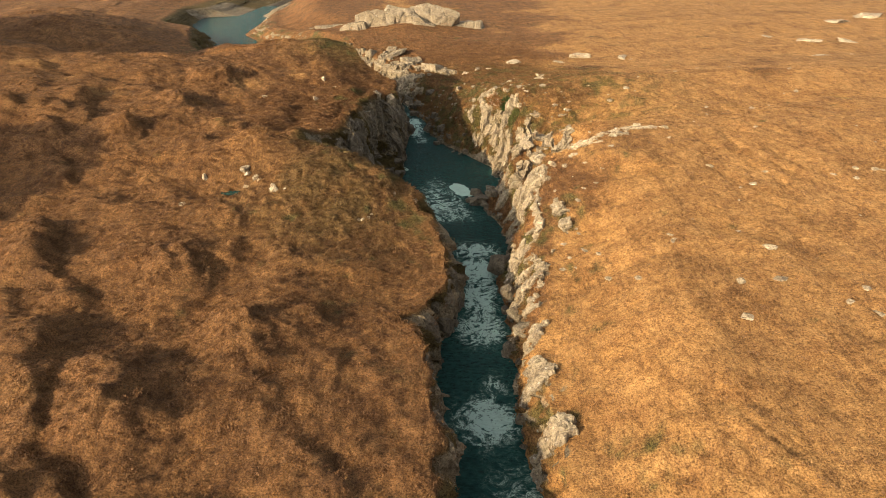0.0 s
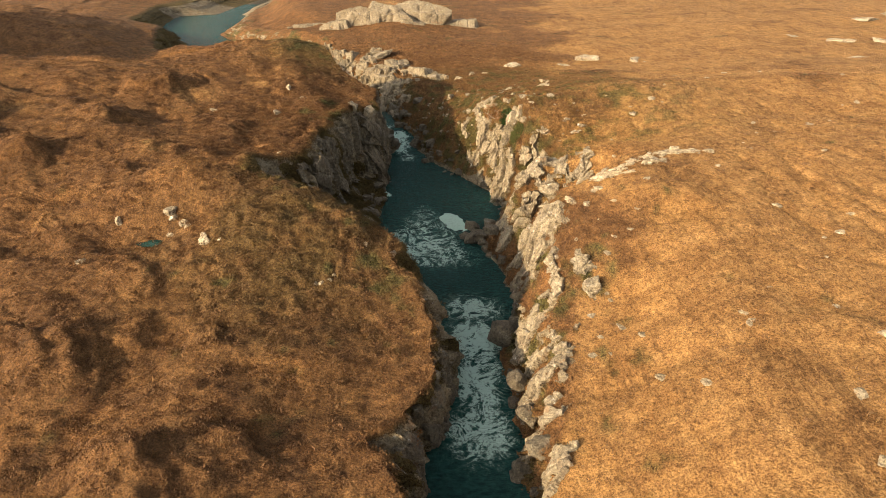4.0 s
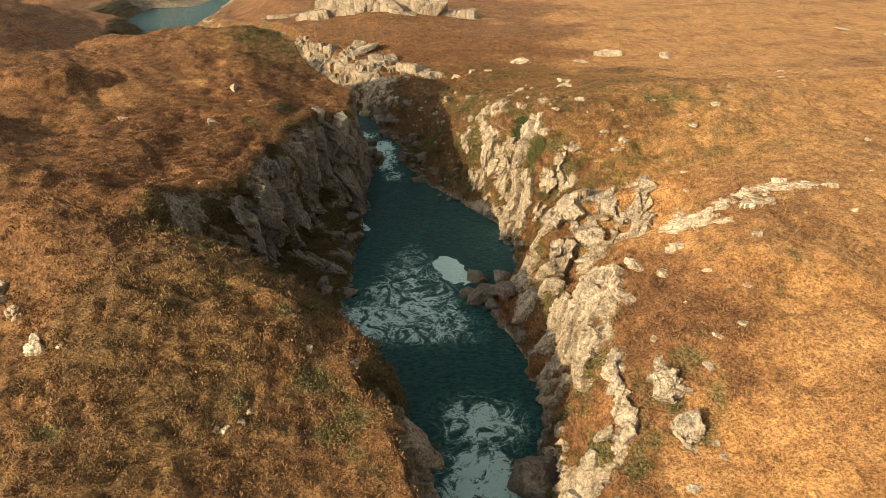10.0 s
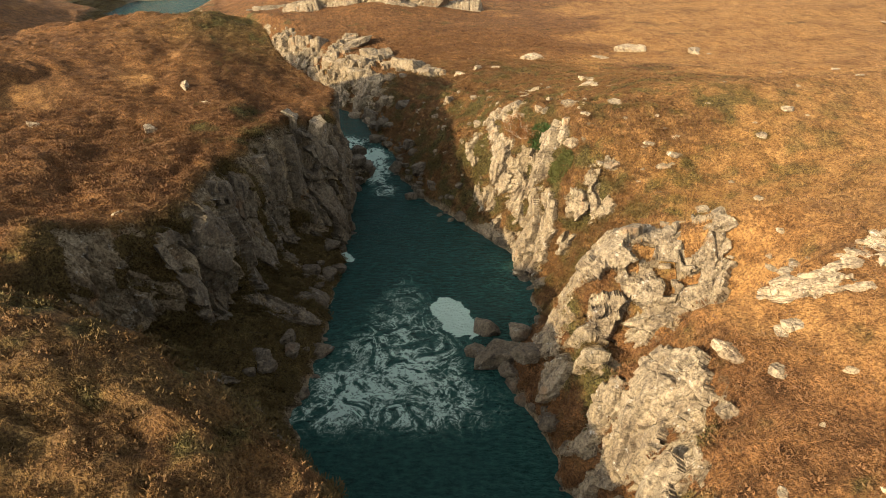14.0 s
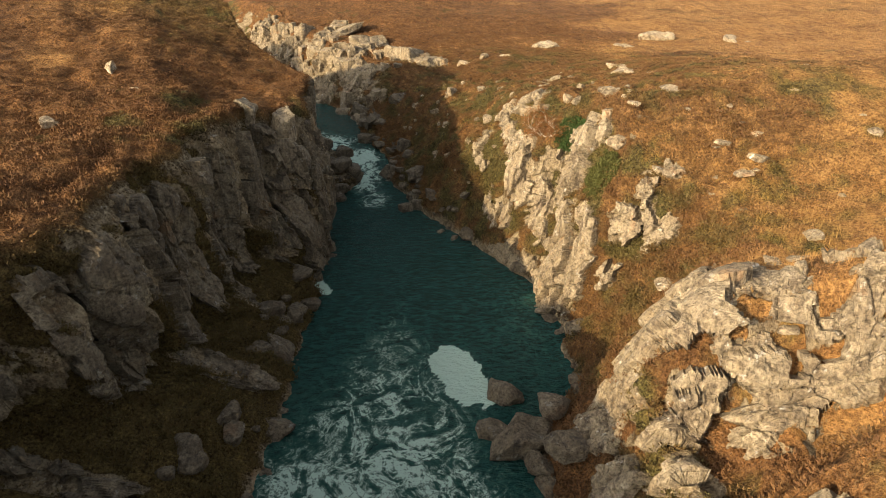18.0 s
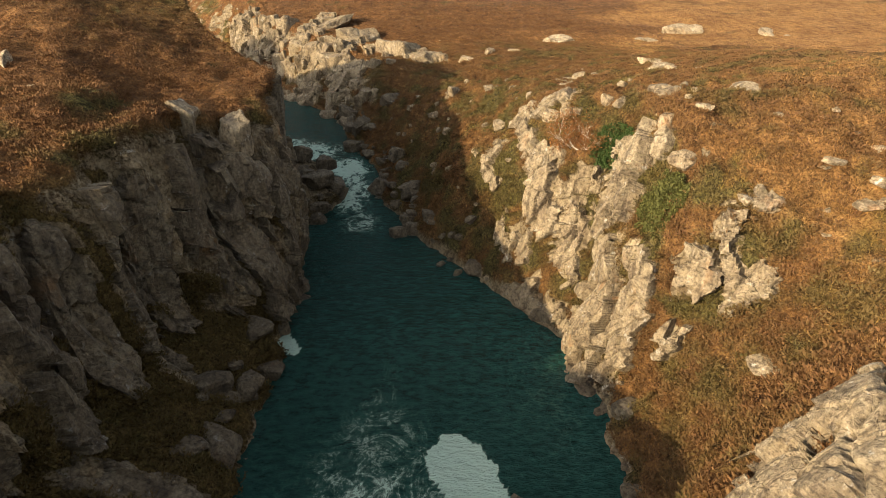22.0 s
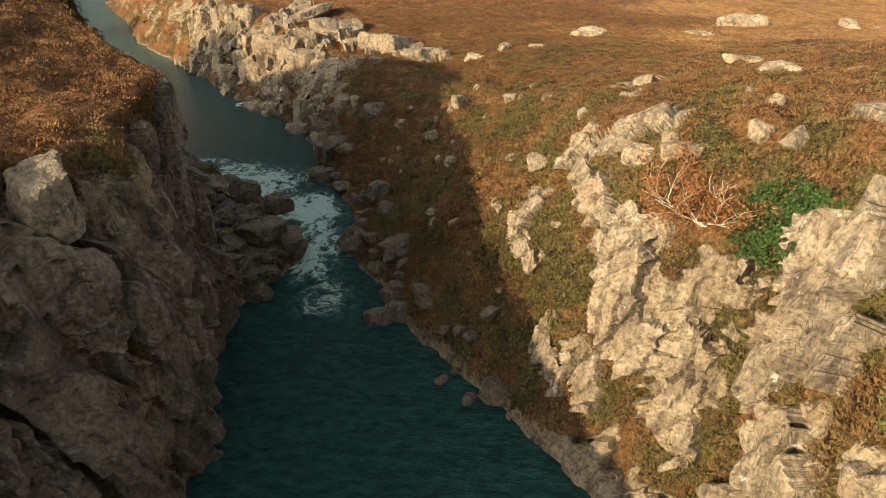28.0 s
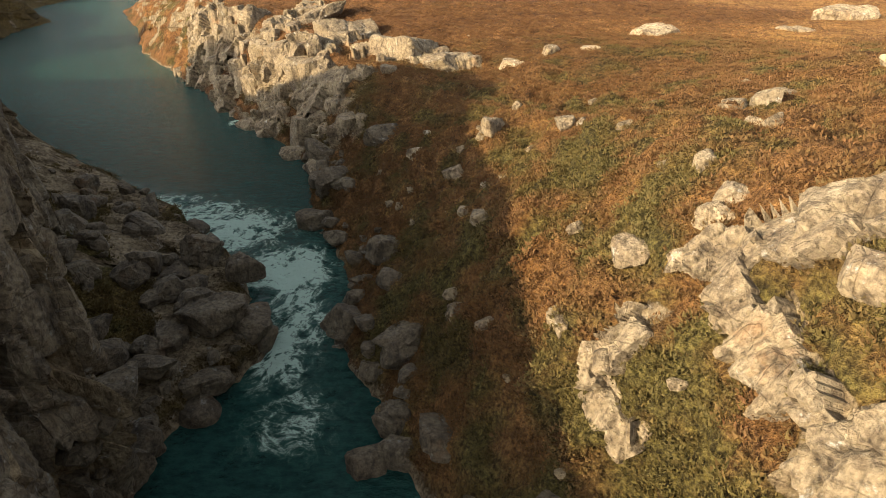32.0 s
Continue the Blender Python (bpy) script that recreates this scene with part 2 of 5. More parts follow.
# ---- the ground: one sheet, rows across the gorge ----
ys = np.concatenate([np.arange(-60, 12, 3.0), np.arange(12, 30, 0.3), np.arange(30, 100, 0.15), np.arange(100, 150, 0.6), 150 + np.cumsum(0.8 * 1.06 ** np.arange(58))])
NF = 64                                     # steps up a cliff
out = np.cumsum(np.concatenate([np.full(110, 0.2), 0.2 * 1.06 ** np.arange(84)]))
nb = 8                                      # steps across the bed
Y, cols = ys[:, None], []
wl, wr, wz = (along(WATER, ys, c)[:, None] for c in (1, 2, 3))
wl = wl + 0.5 * fbm(ys[:, None] / 2.3, 0, 0, 3, 21) * step(300, 90, Y)
wr = wr + 0.5 * fbm(ys[:, None] / 2.1, 5, 0, 3, 22) * step(300, 90, Y)
sides = {}
for side, rim, w in ((-1, LEFT_RIM, wl), (1, RIGHT_RIM, wr)):
    rx, rz = along(rim, ys, 1)[:, None], along(rim, ys, 2)[:, None]
    rx = rx + 0.5 * fbm(Y / 2.6, 3 * side, 0, 3, 31) * step(300, 90, Y)
    u = np.linspace(0, 1, NF + 1)[None, :]
    # the face: toe, wall, rounded rim
    steep = 1.0 - 0.55 * step(82, 90, Y) * step(106, 99, Y) * (side > 0)
    h = u * (1 - steep) + steep * (0.55 * u + 0.25 * u ** 5 + 0.20 * step(0, .35, u))
    if side > 0:
        h = u * (1 - steep) + steep * (0.42 * u + 0.40 * u ** 3 + 0.18 * step(0, .3, u))
    if side > 0:
        gully = np.exp(-((Y - 66) / 2.6) ** 2)
        h = h * (1 - gully) + gully * u ** 0.6
    v = u * (1 - steep) + steep * (1 - (1 - u) ** 1.25)
    # the low boulder shelf at the foot of the hill
    shelf = step(80.8, 83, Y) * step(101, 95, Y) * (side < 0)
    h = h * (1 - shelf) + shelf * (0.74 * step(0.03, 0.45, u) + 0.26 * u)
    v = v * (1 - shelf) + shelf * (0.12 * step(0, .12, u) + 0.03 * u + 0.85 * step(0.42, 1.0, u))
    # the dark scree below the upright wall
    scree = step(52.2, 53.6, Y) * step(76.5, 72, Y) * (side < 0)
    h = h * (1 - scree) + scree * (0.70 * step(0, 0.42, u) + 0.10 * u + 0.20 * u ** 5)
    v = v * (1 - scree) + scree * (0.34 * np.clip(u / 0.4, 0, 1) + 0.66 * step(0.34, 1.0, u))
    fx, fz = w + (rx - w) * h, wz - 0.5 + (rz - wz + 0.5) * v
    fade = np.sin(np.pi * np.clip(u, 0, 1)) ** 0.6
    big, gap = cells(fx / 3.0, Y / 1.6, fz / 6.5, 5, 0.7)
    mid, crack = cells(fx / 1.1 + 0.2 * big, Y / 0.8, fz / 2.1, 9, 0.8)
    tiny, nick = cells(fx / .5, Y / .42 + 0.4 * mid, fz / .6, 14, 1.2)
    rocky = steep * fade
    d = rocky * ((0.95 if side < 0 else 0.55) * big + (0.42 if side < 0 else 0.30) * mid + 0.15 * tiny + 0.10 * fbm(fx / .4, Y / .4, fz / .4, 2, 4) - 0.22 * np.exp(-gap * 12) - 0.10 * np.exp(-crack * 12))
    d = d + (1 - steep) * fade * (0.5 * fbm(fx / 1.6, Y / 1.6, 0, 3, 6) + 0.2 * mid)
    fx2 = fx + side * d * 0.9
    fz2 = fz + 0.25 * d * (1 - u) + 0.12 * rocky * mid
    mx = rx + side * out[None, :]
    t = np.clip(out[None, :] / (14.0 - 4.5 * step(52, 44, Y) * (side > 0) - 9.2 * step(48, 51, Y) * step(63, 59, Y) * (side > 0) * (1 - .49 * step(52, 44, Y))), 0, 1)
    t = t * t * (3 - 2 * t)
    small = 0.35 * fbm(mx / 3.0, Y / 3.0, 0, 3, 12)
    mz = (rz + small) * (1 - t) + moor(mx, Y, side) * t
    sides[side] = (fx2, fz2, mx, mz + 0 * mx, rocky, big, mid)
L, R_ = sides[-1], sides[1]
bed = np.linspace(0, 1, nb + 1)[None, 1:-1]
bx = L[0][:, :1] + (R_[0][:, :1] - L[0][:, :1]) * bed
bz = wz - 0.5 - 1.2 * np.sin(np.pi * bed)
GX = np.hstack([L[2][:, ::-1], L[0][:, ::-1], bx, R_[0], R_[2]])
GZ = np.hstack([L[3][:, ::-1], L[1][:, ::-1], bz, R_[1], R_[3]])
GY = np.broadcast_to(Y, GX.shape).copy()
no = len(out)
zero, zb = np.zeros((len(ys), no)), np.zeros((len(ys), nb - 1))
FACE = np.hstack([zero, L[4][:, ::-1], zb + 1, R_[4], zero])
U = np.linspace(0, 1, NF + 1)[None, :] + 0 * Y
UP = np.hstack([zero + 1, U[:, ::-1], zb, U, zero + 1])          # height on the face, 1 on the moor
OUT = np.hstack([zero + out[::-1][None, :], 0 * U, zb, 0 * U, zero + out[None, :]])
SIDE = np.hstack([zero - 1, 0 * U - 1, zb, 0 * U + 1, zero + 1])
# dips and mounds of the ground
# the three tallest mounds stand out of view and shade the moor's left
# two small rises, y 54.1 and 58.3, added to keep sun off the river
for mx, my, mr, mh in ((-12.5, 50.0, 4.6, 1.9), (-9, 46, 4.0, 1.0), (-16.4, 52.4, 2.4, 1.6), (-15.0, 55.6, 1.6, -1.3), (-17.2, 56.2, 1.6, -.9), (-19.2, 56.4, 1.5, -.6), (-18.2, 54.1, 1.4, .6), (-14.5, 58.3, 1.3, .9), (-20, 61.0, 2.6, .6), (-20.5, 53.2, 3.4, 1.6), (-18.4, 48.0, 1.0, -.55), (-21.5, 48.6, 2.0, -.8), (-70, 30, 13, 22), (-92, 62, 17, 26), (-112, 96, 18, 26), (-17, 90, 8, 2.2), (-7, 140, 9, 1.6), (14, 49, 5, .6), (-34, 73, 5, 1.2), (-27, 62, 4, .9), (-86, 140, 20, 6), (-20, 38, 4, .8), (-12, 33, 3.5, .9), (-27, 30, 5, 1.0), (-9, 25, 4, .8), (-18, 24, 4, .9)):
    GZ += mh * np.exp(-((GX - mx) ** 2 + (GY - my) ** 2) / mr ** 2) * step(0.2, 0.4, UP)
# the gully between two spurs of the sunlit wall
GZ -= 2.7 * step(54.6, 56.2, GY - 0.12 * (GX - 10)) * step(60.0, 58.3, GY - 0.05 * (GX - 10)) * step(16.5, 12.5, GX) * step(.45, .8, UP) * (SIDE > 0)
# shallow runnels and tussock rows down the open moor
ru, rv = 0.93 * GX + 0.37 * GY, 0.93 * GY - 0.37 * GX
GZ -= 0.20 * step(-.15, .2, fbm(GX / 7, GY / 7, 0, 2, 29)) * np.exp(-(fbm(ru / 2.6, rv / 9, 0, 4, 24) / .10) ** 2) * (SIDE > 0) * step(2, 6, OUT) * step(12, 20, GY) * step(90, 60, GY)
GZ += 0.16 * fbm(GX / 1.5, GY / 1.5, 0, 2, 27) * step(1, 4, OUT) * step(140, 100, GY)
# hummocks with a steep lee side, turned from the sun
lee = random.Random(41)
for _ in range(170):
    left = lee.random() < 0.8
    hx, hy = (lee.uniform(-48, -4), lee.uniform(12, 76)) if left else (lee.uniform(13, 40), lee.uniform(14, 90))
    tall, wide_by, turn_by = (lee.uniform(.30, .75) if left else lee.uniform(.10, .22)), lee.uniform(1.0, 3.2), lee.uniform(-.5, .5)
    ca, sa = math.cos(radians(SUN_AZ) + turn_by), math.sin(radians(SUN_AZ) + turn_by)
    if math.hypot(hx + 12, hy - 50) < 7:
        continue
    near_by = (np.abs(GX - hx) < 9) & (np.abs(GY - hy) < 9)
    px_, py_ = GX[near_by] - hx, GY[near_by] - hy
    down, across = px_ * ca + py_ * sa, py_ * ca - px_ * sa
    down = down + 0.10 * across ** 2 + 0.35 * fbm(across / .9, down / 2, 0, 2, 17)
    GZ[near_by] += tall * step(-4.5, 0, down) * step(.45, 0, down) * np.exp(-(across / wide_by) ** 2) * (OUT[near_by] > .8) * step(.5, 2.5, OUT[near_by])
# ---- masses of rock that follow the wall and stand out of it ----
def smooth_rows(A):
    for _ in range(2):
        for axis in (0, 1):
            P = np.pad(A, [(2, 2) if k == axis else (0, 0) for k in (0, 1)], "edge")
            n = A.shape[axis]
            A = sum(np.take(P, np.arange(n) + k, axis) for k in range(5)) / 5
    return A


half = no + NF + 1
BASE = {}
for side, pick in ((-1, slice(half - 1, None, -1)), (1, slice(GX.shape[1] - half, None))):
    bxs, bzs = (smooth_rows(A[:, pick] if side > 0 else A[:, :half][:, ::-1]) for A in (GX, GZ))
    arc = np.cumsum(np.hstack([np.zeros((len(ys), 1)), np.hypot(np.diff(bxs, axis=1), np.diff(bzs, axis=1))]), 1)
    BASE[side] = (bxs, bzs, arc - arc[:, NF:NF + 1])


def spot(side, y, z, x=None):
    """Way up the wall from its rim, in metres, of the place nearest to x, z."""
    bxs, bzs, arc = BASE[side]
    i = int(np.argmin(np.abs(ys - y)))
    gap = np.abs(bzs[i] - z) + 0.02 * np.arange(half) if x is None else np.hypot(bxs[i] - x, bzs[i] - z)
    return float(arc[i, int(np.argmin(gap))])


def on_base(side, Yq, Aq):
    """Points of the smoothed wall at places along the river and ways up it."""
    bxs, bzs, arc = BASE[side]
    r = np.clip(np.searchsorted(ys, Yq) - 1, 0, len(ys) - 2)
    f = np.clip((Yq - ys[r]) / (ys[r + 1] - ys[r]), 0, 1)
    X, Z = np.zeros(Yq.shape), np.zeros(Yq.shape)
    for k in np.unique(np.concatenate([r.ravel(), r.ravel() + 1])):
        for weight, m in ((1 - f, r == k), (f, r + 1 == k)):
            X[m] += weight[m] * np.interp(Aq[m], arc[k], bxs[k])
            Z[m] += weight[m] * np.interp(Aq[m], arc[k], bzs[k])
    return np.stack([X, Yq, Z], -1)


def crag_mask(c, Yq, Aq, P):
    """1 in the middle of a mass, 0 at its ragged outline, below 0 outside."""
    side, y0, a0, y1, a1, wide, proud, seed = c
    L2 = max(1e-6, (y1 - y0) ** 2 + (a1 - a0) ** 2)
    s_ = ((Yq - y0) * (y1 - y0) + (Aq - a0) * (a1 - a0)) / L2
    along_by = np.clip(s_, 0, 1)
    d = np.hypot(Yq - y0 - along_by * (y1 - y0), Aq - a0 - along_by * (a1 - a0))
    rag = 0.30 * fbm(P[..., 0] / .8, P[..., 1] / .8, P[..., 2] / 1.4, 4, seed) + 0.10 * cells(P[..., 0] / .5, P[..., 1] / .5, P[..., 2] / .9, seed)[0]
    return 1 - d / (0.5 * wide) + rag


def crag_parts(c, res):
    """The mass as a list of slabs: upright blocks with tilted faces, split at their joints."""
    side, y0, a0, y1, a1, wide, proud, seed = c
    g = np.random.default_rng(seed)
    length = math.hypot(y1 - y0, a1 - a0)
    ey, ea = (y1 - y0) / length, (a1 - a0) / length
    pad = 0.55 * wide
    S_, W_ = np.meshgrid(np.arange(-pad, length + pad, res), np.arange(-0.62 * wide, 0.62 * wide, res), indexing="ij")
    Yq, Aq = y0 + ey * S_ - ea * W_, a0 + ea * S_ + ey * W_
    P = on_base(side, Yq, Aq)
    N = np.cross(np.gradient(P, axis=0), np.gradient(P, axis=1))
    N /= np.maximum(np.linalg.norm(N, axis=-1, keepdims=True), 1e-9)
    N *= math.copysign(1, float((N[..., 0] * -side + 0.35 * N[..., 2]).mean()))
    for _ in range(2):
        N = np.stack([smooth_rows(N[..., k]) for k in range(3)], -1)
    if side < 0:
        N[..., 2] *= 0.15
    N /= np.maximum(np.linalg.norm(N, axis=-1, keepdims=True), 1e-9)
    e = crag_mask(c, Yq, Aq, P)
    pocket = fbm(P[..., 0] / .9, P[..., 1] / .9, P[..., 2] / 1.1, 3, seed + 7)
    # joints run up the wall and are crossed by fewer breaks
    lean = 0.22 if side > 0 else 0.05
    qx, qy, qz = P[..., 0] + 0.2 * P[..., 2], P[..., 1] + lean * P[..., 2], P[..., 2] - lean * P[..., 1]
    warp = 0.12 * fbm(qx / .8, qy / .8, qz / .8, 2, seed + 5)
    big, bo, gap = blocks(qx / 1.6, qy / .95 + warp, qz / 3.2, seed + 1)
    mid, mo, crack = blocks(qx / .8 + warp, qy / .46, qz / 1.15, seed + 2)
    bit, to, nick = blocks(qx / .3, qy / .24 + warp, qz / .36, seed + 3)

    def mean_in(ident, value):
        return (np.bincount(ident.ravel(), value.ravel()) / np.bincount(ident.ravel()))[ident]

    def tilted(ident, off, tall, slope):
        n = ident.max() + 1
        r = g.uniform(-1, 1, (3, n))
        return tall * r[0][ident] + slope * (r[1][ident] * off[1] + r[2][ident] * off[2])

    solid = (0.6 * mean_in(mid, e) + 0.4 * mean_in(bit, e) > .20) & (mean_in(mid, pocket) < ((.08 if y0 > 66 else .17) if side > 0 and proud > .3 else .24))
    rough = fbm(P[..., 0] / .2, P[..., 1] / .2, P[..., 2] / .2, 3, seed + 4)
    h = proud * 0.72 + tilted(big, bo, 0.36 * proud, 0.30 * proud) + min(1, proud / .45) * tilted(mid, mo, 0.075, 0.09) + tilted(bit, to, 0.014, 0.022) + 0.02 * rough
    h = h - 0.16 * np.exp(-gap * 34) - 0.07 * np.exp(-crack * 40) - 0.015 * np.exp(-nick * 24)
    h = np.where(solid, np.maximum(h, 0.05), -0.5)
    V = (P + N * h[..., None]).reshape(-1, 3)
    F = grid_faces(*S_.shape)
    keep = solid.ravel()[F].any(1)
    F = F[keep]
    if not len(F):
        return V.mean(0), []
    owner = np.where(solid.ravel()[F], big.ravel()[F], -1).max(1)
    found, sizes = np.unique(owner, return_counts=True)
    small = found[sizes < 40]
    owner = np.where(np.isin(owner, small), found[np.argmax(sizes)], owner)
    out_ = []
    for k in np.unique(owner):
        used, back = np.unique(F[owner == k], return_inverse=True)
        f = back.reshape(-1, 4)
        tie = np.arange(len(used))
        for _ in range(400):
            low = tie[f].min(1)
            np.minimum.at(tie, f, low[:, None])
            tie = tie[tie]
            if (tie[f].min(1) == tie[f].max(1)).all():
                break
        for piece in np.unique(tie):
            fp = f[tie[f[:, 0]] == piece]
            if len(fp) > 14:
                vs, fb = np.unique(fp, return_inverse=True)
                out_.append(mesh_of("slab", V[used[vs]] - V.mean(0), fb.reshape(-1, 4), False))
    return V.mean(0), out_


CRAGS = []
for table, seed in ((BLUFF, 300), (BLUFF_RIBS, 330), (SPUR, 360), (SPUR_FACE, 390), (LOWER_WALL, 420), (RIBBON, 640), (UPSTREAM, 700)):
    CRAGS.append([(1, y0, spot(1, y0, z0, x0), y1, spot(1, y1, z1, x1), wide, proud, seed + 8 * k) for k, (x0, y0, z0, x1, y1, z1, wide, proud) in enumerate(table)])
for table, seed in ((PILLARS, 460), (LOW_PILLARS, 580)):
    CRAGS.append([(-1, y, spot(-1, y, head), y, spot(-1, y, foot), wide, proud, seed + 8 * k) for k, (y, foot, head, wide, proud) in enumerate(table)])
# tussocks and heather cushions in the surface itself
tuss = 1 - np.abs(fbm(GX / .75, GY / .75, GZ / 1.5, 2, 33)) * 2
tuss2 = fbm(GX / .34, GY / .34, GZ / .7, 2, 36)
# how much bare rock shows
n1, n2 = fbm(GX / 2.2, GY / 2.2, GZ / 2.2, 4, 40), fbm(GX / .7, GY / .7, GZ / .7, 3, 44)
right_rock = step(-0.30, 0.12, 0.8 * n1 + 0.75 * n2 + 0.55 * (0.6 - np.abs(UP - 0.55)) - 0.30 - 0.42 * step(74, 79, GY) * step(106, 98, GY) + 0.05 * step(98, 106, GY) * step(132, 122, GY) - 0.15 * step(124, 134, GY) - 0.75 * np.exp(-((GY - 66) / 2.8) ** 2) - 0.30 * step(96, 88, GY))
left_rock = step(-0.34, 0.04, n1 + 0.6 * n2 - 1.3 * step(4.6, 3.0, GZ) * step(52, 56, GY) * step(77, 73, GY) - 0.8 * step(104, 112, GY) + 0.4 * (0.75 - UP) - 0.9 * step(46, 48, GY) * step(59, 57, GY))
ROCK = FACE * np.where(SIDE < 0, left_rock, right_rock)
edge = np.exp(-OUT / 1.6) * step(0.25, 0.6, n1 + 0.6 * n2) * (SIDE > 0) * step(18, 24, GY) * step(84, 78, GY) * (UP > .97)
ROCK = np.clip(np.maximum(ROCK, edge), 0, 1)
ROCK = np.maximum(ROCK, 0.8 * step(214, 219, GY) * step(262, 240, GY) * step(-100, -94, GX) * step(-50, -58, GX) * step(5, 3.6, GZ))   # gravel at the head of the lake
# bare rock under the masses
for table in CRAGS:
    for c in table:
        side = c[0]
        rows_ = np.flatnonzero((ys > min(c[1], c[3]) - c[5]) & (ys < max(c[1], c[3]) + c[5]))
        arc = BASE[side][2][rows_]
        P = np.stack([BASE[side][0][rows_], ys[rows_][:, None] + 0 * arc, BASE[side][1][rows_]], -1)
        e = step(.16, .32, crag_mask(c, P[..., 1], arc, P)) * (step(.14, .04, fbm(P[..., 0] / .9, P[..., 1] / .9, P[..., 2] / 1.1, 3, c[7] + 7)) if side > 0 else 1)
        where = np.ix_(rows_, np.arange(half - 1, -1, -1) if side < 0 else np.arange(GX.shape[1] - half, GX.shape[1]))
        ROCK[where] = np.maximum(ROCK[where], e)
ROCK = np.maximum(ROCK, step(0.15, 0.0, UP) * 0.9)
HEATH = np.clip(step(-0.15, 0.35, np.where(SIDE < 0, 1.0, 0.6) * fbm(GX / 6, GY / 6, 0, 4, 60) + np.where(SIDE < 0, 0.75, -0.30) + 0.45 * FACE + 0.45 * (SIDE > 0) * np.exp(-OUT / 5.0) * step(30, 50, GY) + 0.75 * step(66, 84, GY) * step(-14, -4, GX) * step(36, 12, GX) + 0.9 * step(112, 126, GY) * (SIDE > 0) * step(40, 20, OUT) + 0.9 * np.exp(-((GX + 9) ** 2 + (GY - 47) ** 2) / 110)), 0, 1)
GZ += (1 - ROCK) * (UP > 0.05) * (0.075 + 0.08 * HEATH) * (tuss + 0.8 * tuss2) * step(200, 110, GY)
GREEN = step(0.1, 0.6, 0.55 * fbm(GX / 3.5, GY / 3.5, 0, 3, 50) + 0.85 * fbm(GX / .9, GY / .9, GZ / .9, 3, 53) + 0.35 * FACE * (SIDE > 0) - 0.15 + 0.14 * step(74, 79, GY) * step(98, 90, GY) * (SIDE > 0) * step(18, 9, GX) - 0.35 * step(3, 9, OUT) * np.where((SIDE > 0) & (GY > 64), 0.5, 1.0) + 0.35 * np.exp(-((GX + 9) ** 2 + (GY - 47) ** 2) / 60) + 0.6 * np.exp(-((GX + 15) ** 2 + (GY - 91) ** 2) / 40))

GREEN = np.maximum(GREEN, (0.16 + 0.75 * step(-.05, .45, fbm(GX / 1.1, GY / 1.1, GZ / 1.1, 3, 57))) * (SIDE > 0) * step(58, 70, GY) * step(114, 100, GY) * step(36, 16, GX))
GREEN = np.maximum(GREEN, (0.42 + 0.4 * n1) * np.exp(-((GX + 9) ** 2 + (GY - 47) ** 2) / 60))
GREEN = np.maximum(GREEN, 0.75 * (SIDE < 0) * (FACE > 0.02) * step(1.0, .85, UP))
GREEN = np.maximum(GREEN, (0.75 + 0.3 * n1) * np.exp(-((GX + 14) ** 2 + (GY - 90) ** 2) / 34))
GREEN = np.clip(GREEN, 0, 1)
# thick rounded cushions on the steep bank and on the knoll
thick = (SIDE > 0) * step(64, 72, GY) * step(112, 100, GY) * step(9, 4, OUT) + np.exp(-((GX + 9) ** 2 + (GY - 47) ** 2) / 55)
billow = np.abs(vnoise(GX / .62, GY / .62, GZ / .7, 91)) + 0.5 * np.abs(vnoise(GX / .33, GY / .33, GZ / .4, 92))
GZ += (1 - ROCK) * (UP > .06) * np.clip(thick, 0, 1) * (0.42 * billow - 0.15)


# ---- materials ----
def material(name):
    m = bpy.data.materials.new(name)
    m.use_nodes = True
    return m, m.node_tree.nodes, m.node_tree.links, m.node_tree.nodes["Principled BSDF"]


def ramp(nodes, stops):
    r = nodes.new("ShaderNodeValToRGB")
    e = r.color_ramp.elements
    while len(e) < len(stops):
        e.new(0.5)
    for q, (p, c) in zip(e, stops):
        q.position, q.color = p, (*c, 1)
    return r


def noise_node(nodes, links, where, scale, detail=6, rough=0.6):
    n = nodes.new("ShaderNodeTexNoise")
    n.inputs["Scale"].default_value, n.inputs["Detail"].default_value, n.inputs["Roughness"].default_value = scale, detail, rough
    links.new(where, n.inputs["Vector"])
    return n


def mix_node(nodes, links, fac, a, b, blend="MIX"):
    m = nodes.new("ShaderNodeMix")
    m.data_type, m.blend_type = "RGBA", blend
    for socket, value in ((m.inputs[0], fac), (m.inputs[6], a), (m.inputs[7], b)):
        if hasattr(value, "is_output"):
            links.new(value, socket)
        else:
            socket.default_value = value if isinstance(value, float) else (*value, 1)
    return m.outputs[2]


